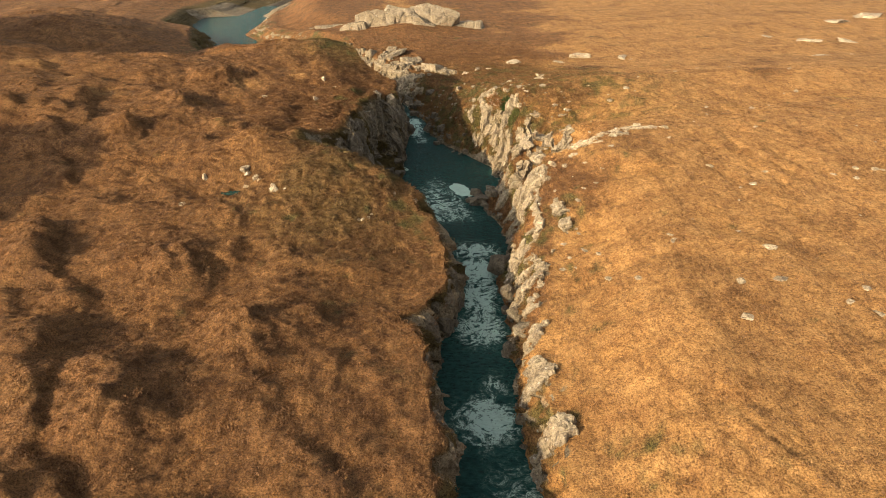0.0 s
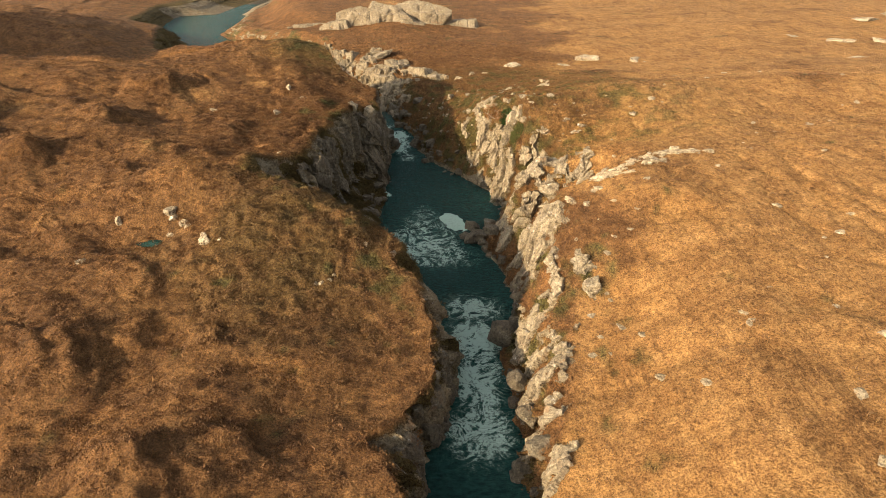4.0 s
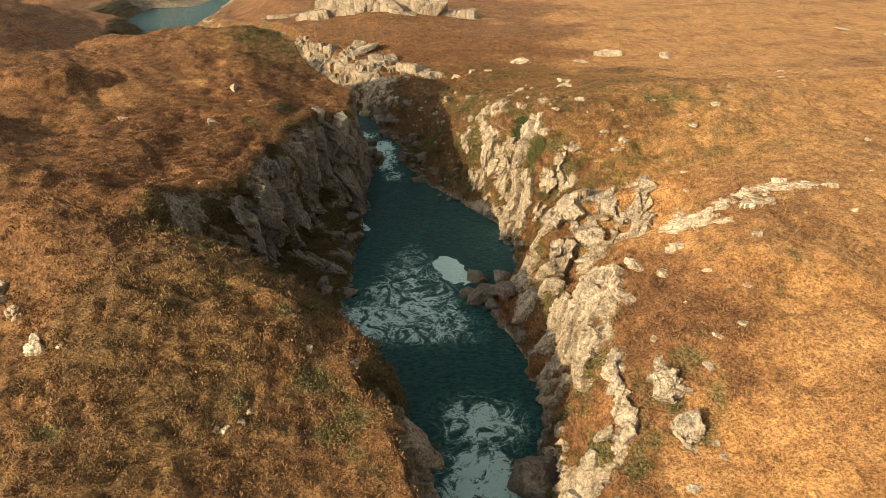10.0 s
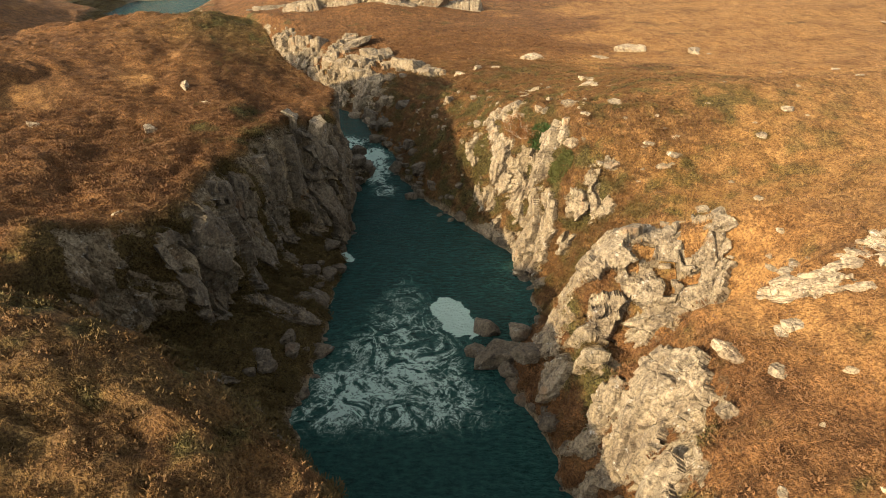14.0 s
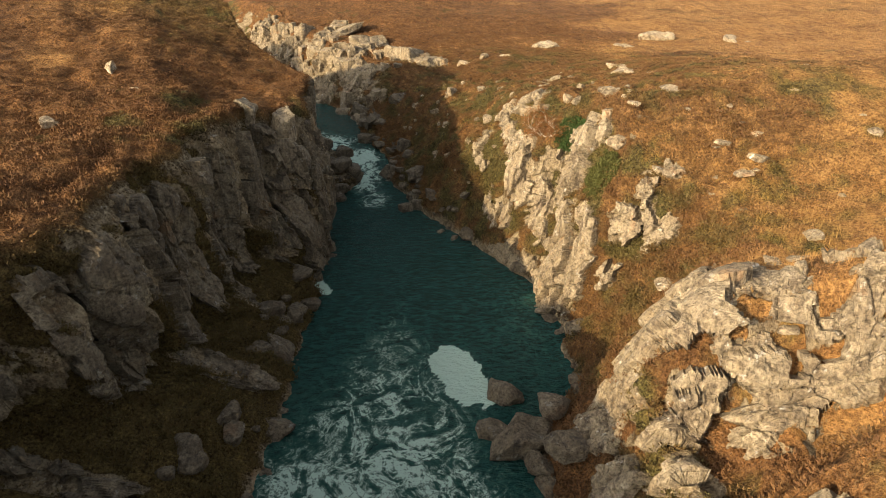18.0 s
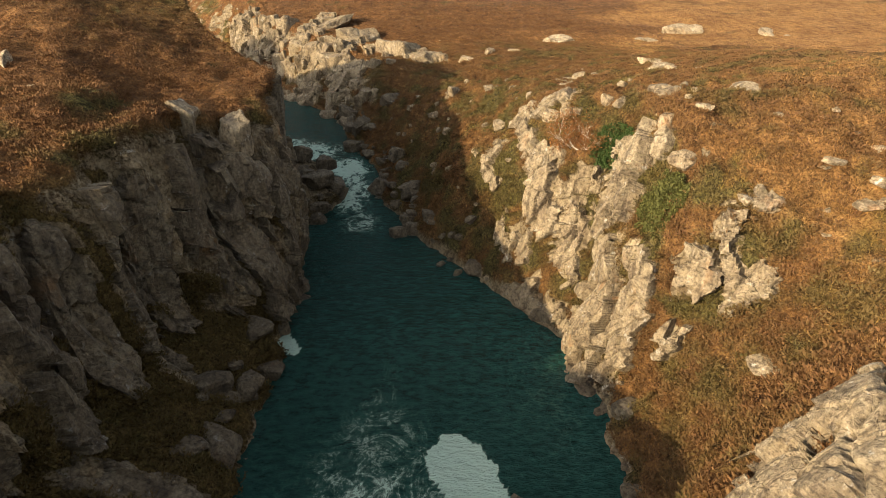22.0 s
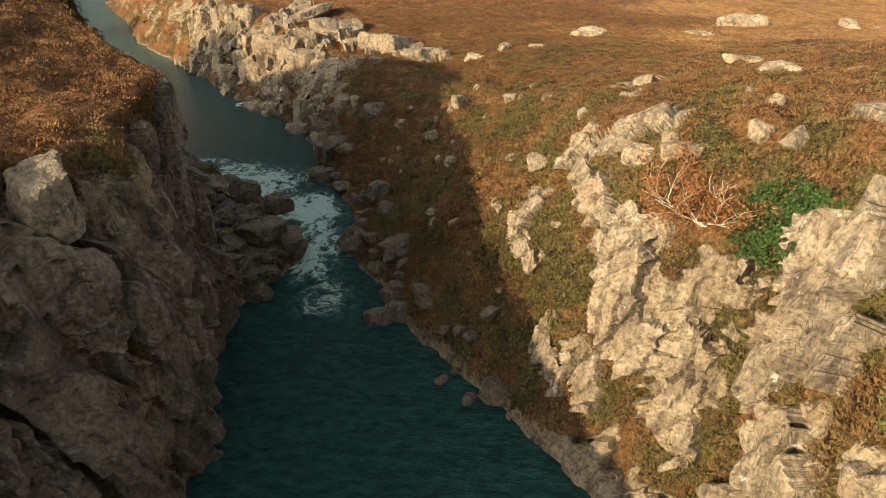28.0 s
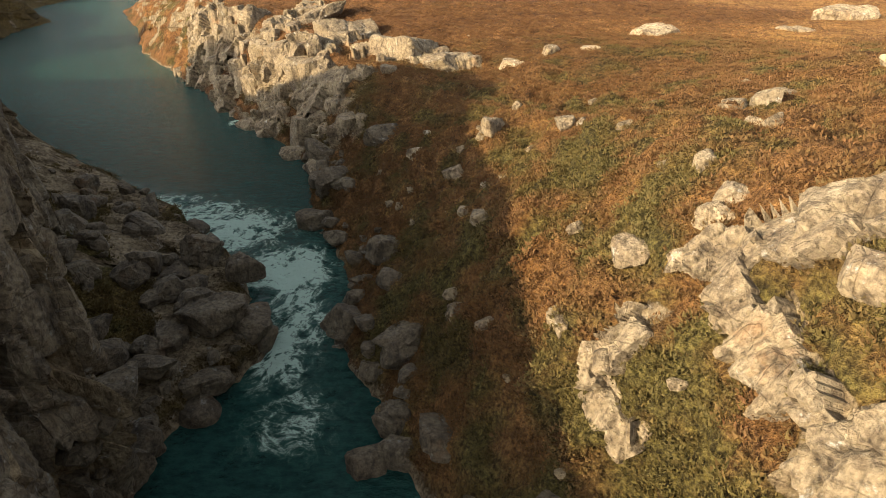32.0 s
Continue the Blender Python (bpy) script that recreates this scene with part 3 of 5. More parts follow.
def rock_colour(nodes, links, pos, pale=0.77):
    """Lichen-grey gneiss with stains and fine grain: colour and height."""
    a = noise_node(nodes, links, pos, 0.9, 8, 0.65)
    b = noise_node(nodes, links, pos, 9.0, 6, 0.7)
    r1 = ramp(nodes, ((0.30, (.15 * pale, .115 * pale, .076 * pale)), (0.5, (.29 * pale, .235 * pale, .156 * pale)), (0.72, (.38 * pale, .325 * pale, .232 * pale))))
    links.new(a.outputs[0], r1.inputs[0])
    r2 = ramp(nodes, ((0.36, (.30, .26, .22)), (0.47, (.85, .82, .78)), (0.58, (1.1, 1.08, 1.02)), (0.70, (1.45, 1.42, 1.35))))
    links.new(b.outputs[0], r2.inputs[0])
    c = mix_node(nodes, links, 0.8, r1.outputs[0], r2.outputs[0], "MULTIPLY")
    # long joints and streaks, and white and orange lichen
    turned = nodes.new("ShaderNodeMapping")
    turned.inputs["Rotation"].default_value, turned.inputs["Scale"].default_value = (0.5, 0.35, 0.6), (3.2, 3.2, 0.5)
    links.new(pos, turned.inputs[0])
    joint = noise_node(nodes, links, turned.outputs[0], 1.0, 7, 0.62)
    r3 = ramp(nodes, ((0.36, (.38, .34, .30)), (0.46, (1, 1, 1)), (0.60, (1, .97, .92)), (0.75, (1.2, 1.15, 1.05))))
    links.new(joint.outputs[0], r3.inputs[0])
    c = mix_node(nodes, links, 0.75, c, r3.outputs[0], "MULTIPLY")
    blotch = noise_node(nodes, links, pos, 4.2, 7, 0.74)
    r7 = ramp(nodes, ((0.38, (.42, .37, .31)), (0.50, (.95, .93, .9)), (0.62, (1.15, 1.14, 1.1))))
    links.new(blotch.outputs[0], r7.inputs[0])
    c = mix_node(nodes, links, 0.8, c, r7.outputs[0], "MULTIPLY")
    lichen = noise_node(nodes, links, pos, 2.6, 8, 0.72)
    r4 = ramp(nodes, ((0.60, (0, 0, 0)), (0.68, (1, 1, 1))))
    links.new(lichen.outputs[0], r4.inputs[0])
    c = mix_node(nodes, links, r4.outputs[0], c, (.48 * pale, .45 * pale, .38 * pale))
    rust = noise_node(nodes, links, pos, 0.7, 5, 0.6)
    r5 = ramp(nodes, ((0.62, (0, 0, 0)), (0.72, (.6, .6, .6))))
    links.new(rust.outputs[0], r5.inputs[0])
    c = mix_node(nodes, links, r5.outputs[0], c, (.36 * pale, .19 * pale, .08 * pale))
    # thin dark joints where a stretched noise crosses its middle
    lines = None
    for scale, size in (((2.6, 2.6, 0.35), 0.5), ((0.7, 0.9, 3.0), 0.5)):
        stretch = nodes.new("ShaderNodeMapping")
        stretch.inputs["Rotation"].default_value, stretch.inputs["Scale"].default_value = (0.35, 0.2, 0.3 * size), scale
        links.new(pos, stretch.inputs[0])
        n = noise_node(nodes, links, stretch.outputs[0], size, 1.5, 0.4)
        off = nodes.new("ShaderNodeMath")
        off.operation = "SUBTRACT"
        off.inputs[1].default_value = 0.5
        links.new(n.outputs[0], off.inputs[0])
        away = nodes.new("ShaderNodeMath")
        away.operation = "ABSOLUTE"
        links.new(off.outputs[0], away.inputs[0])
        r6 = ramp(nodes, ((0.0, (.25, .2, .17)), (0.009, (1, 1, 1))))
        links.new(away.outputs[0], r6.inputs[0])
        lines = r6.outputs[0] if lines is None else mix_node(nodes, links, 1.0, lines, r6.outputs[0], "MULTIPLY")
    c = mix_node(nodes, links, 0.24, c, lines, "MULTIPLY")
    h = nodes.new("ShaderNodeMath")
    h.operation = "MULTIPLY_ADD"
    links.new(b.outputs[0], h.inputs[0])
    h.inputs[1].default_value = 0.5
    links.new(joint.outputs[0], h.inputs[2])
    h2 = nodes.new("ShaderNodeMath")
    h2.operation = "MULTIPLY_ADD"
    links.new(lines, h2.inputs[0])
    h2.inputs[1].default_value = 0.15
    links.new(h.outputs[0], h2.inputs[2])
    return c, h2.outputs[0]


def ground_material():
    m, nodes, links, bsdf = material("moor_and_rock")
    geo = nodes.new("ShaderNodeNewGeometry")
    pos = geo.outputs["Position"]
    rock, green = nodes.new("ShaderNodeAttribute"), nodes.new("ShaderNodeAttribute")
    rock.attribute_name, green.attribute_name = "rock", "green"
    rc, rh = rock_colour(nodes, links, pos)
    big = noise_node(nodes, links, pos, 0.09, 5, 0.6)
    mid = noise_node(nodes, links, pos, 0.8, 6, 0.65)
    fine = noise_node(nodes, links, pos, 10.0, 4, 0.75)
    grass = ramp(nodes, ((0.30, (.23, .120, .044)), (0.48, (.31, .168, .060)), (0.66, (.38, .215, .082))))
    heath = ramp(nodes, ((0.30, (.108, .056, .024)), (0.5, (.170, .086, .033)), (0.7, (.235, .125, .048))))
    links.new(mid.outputs[0], grass.inputs[0])
    links.new(mid.outputs[0], heath.inputs[0])
    sel = ramp(nodes, ((0.42, (0, 0, 0)), (0.58, (1, 1, 1))))
    links.new(big.outputs[0], sel.inputs[0])
    sidea = nodes.new("ShaderNodeAttribute")
    sidea.attribute_name = "heather"
    veg = mix_node(nodes, links, sidea.outputs["Fac"], grass.outputs[0], heath.outputs[0])
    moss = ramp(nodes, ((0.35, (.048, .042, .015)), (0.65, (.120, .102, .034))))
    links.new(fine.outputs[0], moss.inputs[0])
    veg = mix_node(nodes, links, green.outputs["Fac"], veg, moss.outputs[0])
    speck = ramp(nodes, ((0.38, (.36, .32, .29)), (0.5, (.92, .9, .88)), (0.62, (1.36, 1.34, 1.28))))
    links.new(fine.outputs[0], speck.inputs[0])
    veg = mix_node(nodes, links, 0.85, veg, speck.outputs[0], "MULTIPLY")
    tuft = noise_node(nodes, links, pos, 2.6, 5, 0.75)
    clump = ramp(nodes, ((0.38, (.52, .48, .45)), (0.5, (1, 1, 1)), (0.64, (1.22, 1.2, 1.16))))
    links.new(tuft.outputs[0], clump.inputs[0])
    veg = mix_node(nodes, links, 0.8, veg, clump.outputs[0], "MULTIPLY")
    # faint runnels down the slope and broad changes of tone
    runnel = nodes.new("ShaderNodeMapping")
    runnel.inputs["Rotation"].default_value, runnel.inputs["Scale"].default_value = (0, 0, 0.45), (0.42, 0.10, 0.2)
    links.new(pos, runnel.inputs[0])
    lines = noise_node(nodes, links, runnel.outputs[0], 1.0, 4, 0.55)
    thin = ramp(nodes, ((0.475, (1, 1, 1)), (0.498, (.58, .55, .52)), (0.52, (1, 1, 1)), (0.7, (1.08, 1.06, 1.0))))
    links.new(lines.outputs[0], thin.inputs[0])
    veg = mix_node(nodes, links, 0.7, veg, thin.outputs[0], "MULTIPLY")
    broad = ramp(nodes, ((0.35, (.74, .70, .66)), (0.5, (1, 1, 1)), (0.65, (1.12, 1.1, 1.04))))
    links.new(noise_node(nodes, links, pos, 0.22, 4, 0.6).outputs[0], broad.inputs[0])
    veg = mix_node(nodes, links, 0.8, veg, broad.outputs[0], "MULTIPLY")
    edge = nodes.new("ShaderNodeMath")
    edge.operation = "ADD"
    links.new(rock.outputs["Fac"], edge.inputs[0])
    jit = nodes.new("ShaderNodeMath")
    jit.operation = "MULTIPLY_ADD"
    links.new(fine.outputs[0], jit.inputs[0])
    jit.inputs[1].default_value, jit.inputs[2].default_value = 0.8, -0.4
    links.new(jit.outputs[0], edge.inputs[1])
    cut = ramp(nodes, ((0.44, (0, 0, 0)), (0.56, (1, 1, 1))))
    links.new(edge.outputs[0], cut.inputs[0])
    links.new(mix_node(nodes, links, cut.outputs[0], veg, rc), bsdf.inputs["Base Color"])
    hm = nodes.new("ShaderNodeMix")
    links.new(cut.outputs[0], hm.inputs[0])
    lumpy = nodes.new("ShaderNodeMath")
    lumpy.operation = "MULTIPLY_ADD"
    links.new(tuft.outputs[0], lumpy.inputs[0])
    lumpy.inputs[1].default_value = 1.6
    links.new(fine.outputs[0], lumpy.inputs[2])
    links.new(lumpy.outputs[0], hm.inputs[2])
    links.new(rh, hm.inputs[3])
    bump = nodes.new("ShaderNodeBump")
    bump.inputs["Strength"].default_value, bump.inputs["Distance"].default_value = 1.0, 0.16
    links.new(hm.outputs[0], bump.inputs["Height"])
    links.new(bump.outputs[0], bsdf.inputs["Normal"])
    bsdf.inputs["Roughness"].default_value = 0.92
    bsdf.inputs["Specular IOR Level"].default_value = 0.15
    return m


def rock_material(name, pale):
    m, nodes, links, bsdf = material(name)
    geo = nodes.new("ShaderNodeNewGeometry")
    c, h = rock_colour(nodes, links, geo.outputs["Position"], pale)
    links.new(c, bsdf.inputs["Base Color"])
    bump = nodes.new("ShaderNodeBump")
    bump.inputs["Strength"].default_value, bump.inputs["Distance"].default_value = 1.0, 0.17
    links.new(h, bump.inputs["Height"])
    links.new(bump.outputs[0], bsdf.inputs["Normal"])
    bsdf.inputs["Roughness"].default_value = 0.9
    return m


def water_material():
    m, nodes, links, bsdf = material("river_water")
    geo = nodes.new("ShaderNodeNewGeometry")
    pos = geo.outputs["Position"]
    foam = nodes.new("ShaderNodeAttribute")
    foam.attribute_name = "foam"
    stretch = nodes.new("ShaderNodeMapping")
    stretch.inputs["Scale"].default_value = (0.6, 1.25, 1)
    links.new(pos, stretch.inputs[0])
    w = noise_node(nodes, links, stretch.outputs[0], 3.6, 6, 0.62)
    deep = ramp(nodes, ((0.36, (.009, .038, .032)), (0.64, (.022, .078, .066))))
    links.new(w.outputs[0], deep.inputs[0])

    def sum_of(a, factor, b):
        n = nodes.new("ShaderNodeMath")
        n.operation = "MULTIPLY_ADD"
        links.new(a, n.inputs[0])
        n.inputs[1].default_value = factor
        if hasattr(b, "is_output"):
            links.new(b, n.inputs[2])
        else:
            n.inputs[2].default_value = b
        return n.outputs[0]

    # foam: a density that torn, warped threads break up
    level = foam.outputs["Fac"]
    for scale, twist, weight in ((.50, 1.6, .62), (1.5, 1.0, .40), (5.0, .6, .14)):
        n = noise_node(nodes, links, pos, scale, 6, 0.66)
        n.inputs["Distortion"].default_value = twist
        off = sum_of(n.outputs[0], 1.0, -0.5)
        away = nodes.new("ShaderNodeMath")
        away.operation = "ABSOLUTE"
        links.new(off, away.inputs[0])
        level = sum_of(sum_of(away.outputs[0], -6.0, .50), weight, level)
    cut = ramp(nodes, ((0.38, (0, 0, 0)), (0.66, (.28, .28, .28)), (0.92, (.72, .72, .72)), (1.2, (1, 1, 1))))
    links.new(level, cut.inputs[0])
    froth = ramp(nodes, ((0.0, (.030, .13, .105)), (0.4, (.11, .20, .155)), (0.75, (.34, .44, .36)), (0.95, (.46, .62, .52))))
    links.new(cut.outputs[0], froth.inputs[0])
    links.new(mix_node(nodes, links, cut.outputs[0], deep.outputs[0], froth.outputs[0]), bsdf.inputs["Base Color"])
    bsdf.inputs["Specular IOR Level"].default_value = 0.3
    rough = nodes.new("ShaderNodeMapRange")
    rough.inputs[1].default_value, rough.inputs[3].default_value, rough.inputs[4].default_value = 0.4, 0.12, 0.75
    links.new(cut.outputs[0], rough.inputs[0])
    links.new(rough.outputs[0], bsdf.inputs["Roughness"])
    bump = nodes.new("ShaderNodeBump")
    bump.inputs["Strength"].default_value, bump.inputs["Distance"].default_value = 1.0, 0.48
    links.new(w.outputs[0], bump.inputs["Height"])
    links.new(bump.outputs[0], bsdf.inputs["Normal"])
    bsdf.inputs["IOR"].default_value = 1.33
    return m


GROUND, ROCK_PALE, ROCK_DARK, RIVER = ground_material(), rock_material("pale_gneiss", 0.84), rock_material("dark_gneiss", 0.45), water_material()
# the same gneiss darkened: shade of the left wall put into its colour
ROCK_SHADED = rock_material("shaded_gneiss", 0.52)
ROCK_WHITE, ROCK_CREAM = rock_material("bleached_gneiss", 1.3), rock_material("cream_gneiss", 1.05)
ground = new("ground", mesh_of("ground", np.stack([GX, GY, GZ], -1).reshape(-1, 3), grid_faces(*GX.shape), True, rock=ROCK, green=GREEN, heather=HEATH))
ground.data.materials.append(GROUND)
ground.data.polygons.foreach_set("use_smooth", ((ROCK[:-1, :-1] + ROCK[1:, 1:]) < 0.9).ravel())
tagged(ground, "orange-brown autumn moorland cut by a rocky gorge", "ground", kind="structure")

# ---- the river ----
wy = np.concatenate([np.arange(-60, 15, 3.0), np.arange(15, 100, 0.16), np.arange(100, 150, 0.6), np.arange(150, 262, 2.5)])
wa, wb, wlev = (along(WATER, wy, c)[:, None] for c in (1, 2, 3))
s = np.linspace(0, 1, 121)[None, :]
WX = wa - 1.5 + (wb - wa + 3.0) * s
WY = np.broadcast_to(wy[:, None], WX.shape)
FOAM = 0 * WX
RAPIDS = ((2.9, 28.6, 2.4, 2.6, .85), (3.6, 31.5, 1.4, 2.0, .5), (2.9, 38.4, 2.4, 2.6, .78), (3.0, 42.5, 2.2, 3.0, .80), (3.0, 47.0, 2.4, 3.0, .85), (3.2, 50.8, 2.6, 2.2, .70), (4.2, 22, 2.0, 3.5, .6),
          (-4.0, 88.6, 1.3, 3.0, .85), (-4.9, 91.6, 1.9, 2.0, .95), (-8.6, 94.6, 3.6, 2.4, .90), (-12.0, 97.0, 4.0, 1.6, .72), (-3.2, 85.0, 1.2, 1.6, .55), (-9, 108, 1.2, 1.2, .5), (-13.2, 110.6, .8, 1.0, .8))
for fx, fy, fr, fl, fa in RAPIDS:
    FOAM = np.maximum(FOAM, fa * np.exp(-(((WX - fx) / fr) ** 2 + ((WY - fy) / fl) ** 2) ** 1.6))
# the fan of foam that widens down the long pool
fan = np.abs(WX + 0.8 + 0.02 * (71 - WY) + 0.35 * fbm(WX / 1.5, WY / 2.0, 0, 2, 75)) / (0.35 + 0.40 * np.clip(71.5 - WY, 0, 20))
FOAM = np.maximum(FOAM, (0.38 + 0.26 * step(70, 62, WY) + 0.12 * fbm(WX / 1.6, WY / 2.4, 0, 3, 83)) * np.exp(-fan ** 4) * step(73, 70, WY) * step(55.8, 58.6, WY))
WHITE = FOAM + 0.16 * fbm(WX / .9, WY / 1.2, 0, 3, 77) * (FOAM > .05)
# loose flecks in the eddy below the sunlit wall
WHITE = np.maximum(WHITE, 0.19 * np.exp(-(((WX - 5.4) / 1.5) ** 2 + ((WY - 71) / 3.6) ** 2) ** 1.5))
wx1 = fbm(WX / 1.5, WY / 2.0, 0, 3, 75)
# two pale patches: the look of sunlit water painted in as dense foam
for fx, fy, fr, fl in ((2.2, 66.2, 1.15, 2.0), (-5.0, 73.4, .45, .85)):
    sun_patch_edge = ((WX - fx + 0.35 * (WY - fy)) / fr) ** 2 + ((WY - fy) / fl) ** 2 + 0.65 * fbm(WX / .7, WY / .7, 0, 4, 79)
    WHITE = np.maximum(WHITE, (1.25 + 0.2 * wx1) * step(1.1, 0.9, sun_patch_edge))
WZ = wlev + 0.035 * fbm(WX / .7, WY / 1.1, 0, 3, 70) * (WY < 100) + 0.24 * FOAM * fbm(WX / .8 + wx1, WY / .9, 0, 3, 71)
river = new("river", mesh_of("river", np.stack([WX, WY, WZ], -1).reshape(-1, 3), grid_faces(*WX.shape), True, foam=WHITE))
river.data.materials.append(RIVER)
tagged(river, "teal river with white foam running through the gorge", "river", kind="structure")

# a small dark pool in the moor beside the knoll
pool_a = np.linspace(0, 2 * np.pi, 33)[:-1]
pool_r = 0.85 * (1 + 0.22 * fbm(2 * np.cos(pool_a), 2 * np.sin(pool_a), 0, 3, 15))
pool_z = float(GZ[(GX + 18.4) ** 2 + (GY - 48.0) ** 2 < 0.3].mean()) + 0.16
pool_v = np.vstack([[(-18.4, 48.0, pool_z)], np.stack([-18.4 + 1.2 * pool_r * np.cos(pool_a), 48.0 + 0.7 * pool_r * np.sin(pool_a), 0 * pool_a + pool_z], -1)])
pool_f = np.array([(0, 1 + k, 1 + (k + 1) % 32) for k in range(32)])
puddle = new("puddle", mesh_of("puddle", pool_v, pool_f, True, foam=np.zeros(33)))
puddle.data.materials.append(RIVER)
tagged(puddle, "small dark pool of water in the brown moor", "puddle", kind="structure")

# ---- small growth: heather, grass ----
def sprigs(kind, n, gen):
    """One plant at the origin: thin three- or four-cornered blades. Returns verts and triangles."""
    v, f = [], []
    for _ in range(n):
        a, r = gen.uniform(0, 2 * math.pi), gen.uniform(0, 1) ** 0.5
        ca, sa = math.cos(a), math.sin(a)
        k = len(v)
        if kind == "heather":
            # short sprigs standing out of a low dome
            up = math.sqrt(max(0.0, 1 - 0.92 * r * r))
            nrm = Vector((r * ca, r * sa, up)).normalized()
            b = Vector((0.23 * r * ca, 0.23 * r * sa, 0.17 * up - .08))
            side = Vector((gen.uniform(-1, 1), gen.uniform(-1, 1), gen.uniform(-1, 1))).cross(nrm).normalized() * gen.uniform(.02, .038)
            tip = b + nrm * gen.uniform(.04, .085) + Vector((gen.uniform(-.04, .04), gen.uniform(-.04, .04), gen.uniform(0, .05)))
            v += [b - side, b + side, tip]
        else:
            lean, length, w = 0.15 + 0.75 * r, gen.uniform(.13, .27), gen.uniform(.012, .02)
            b = Vector((0.09 * r * ca, 0.09 * r * sa, -0.03))
            tip = b + Vector((ca, sa, 0)) * length * math.sin(lean) + Vector((0, 0, length * math.cos(lean)))
            tw = gen.uniform(0, math.pi)
            across = Vector((-sa * math.cos(tw) + ca * .3, ca * math.cos(tw) + sa * .3, math.sin(tw) * .5)).normalized() * w / 2
            v += [b - across, b + across, tip]
        f.append((k, k + 1, k + 2))
    return np.array(v), np.array(f)


def leaf_material(name, stops, greens, patch=0.7):
    m, nodes, links, bsdf = material(name)
    geo = nodes.new("ShaderNodeNewGeometry")
    tone = nodes.new("ShaderNodeAttribute")
    tone.attribute_name = "green"
    n = noise_node(nodes, links, geo.outputs["Position"], patch, 4, 0.6)
    mixv = nodes.new("ShaderNodeMath")
    mixv.operation = "MULTIPLY_ADD"
    links.new(geo.outputs["Random Per Island"], mixv.inputs[0])
    mixv.inputs[1].default_value = 0.30
    half = nodes.new("ShaderNodeMath")
    half.operation = "MULTIPLY"
    half.inputs[1].default_value = 0.5
    links.new(n.outputs[0], half.inputs[0])
    links.new(half.outputs[0], mixv.inputs[2])
    a, b = ramp(nodes, stops), ramp(nodes, greens)
    links.new(mixv.outputs[0], a.inputs[0])
    links.new(mixv.outputs[0], b.inputs[0])
    links.new(mix_node(nodes, links, tone.outputs["Fac"], a.outputs[0], b.outputs[0]), bsdf.inputs["Base Color"])
    bsdf.inputs["Roughness"].default_value = 0.8
    bsdf.inputs["Specular IOR Level"].default_value = 0.2
    return m


HEATHER = leaf_material("heather_sprigs", ((0.15, (.080, .040, .017)), (0.45, (.136, .067, .026)), (0.8, (.175, .088, .033))), ((0.15, (.058, .047, .015)), (0.5, (.095, .076, .024)), (0.85, (.135, .106, .034))))
GRASS = leaf_material("moor_grass", ((0.15, (.20, .104, .038)), (0.45, (.32, .172, .062)), (0.8, (.42, .245, .095))), ((0.2, (.14, .10, .02)), (0.8, (.34, .24, .05))))

# cells of the ground to plant in
cx, cy, cz = ((A[:-1, :-1] + A[1:, 1:]) / 2 for A in (GX, GY, GZ))
ax, ay, az = (A[1:, :-1] - A[:-1, :-1] for A in (GX, GY, GZ))
bx2, by2, bz2 = (A[:-1, 1:] - A[:-1, :-1] for A in (GX, GY, GZ))
area = np.sqrt((ay * bz2 - az * by2) ** 2 + (az * bx2 - ax * bz2) ** 2 + (ax * by2 - ay * bx2) ** 2)
cover = area * (ROCK[:-1, :-1] < 0.42) * (UP[:-1, :-1] > 0.06)
near = step(8, 20, cy) * step(135, 100, cy) * step(62, 30, np.abs(cx)) * (0.45 + 3.0 * step(52, 72, cy) * step(24, 13, np.abs(cx)) + 0.5 * step(35, 15, np.abs(cx)) + 1.1 * np.exp(-((cx + 9) ** 2 + (cy - 46) ** 2) / 120))


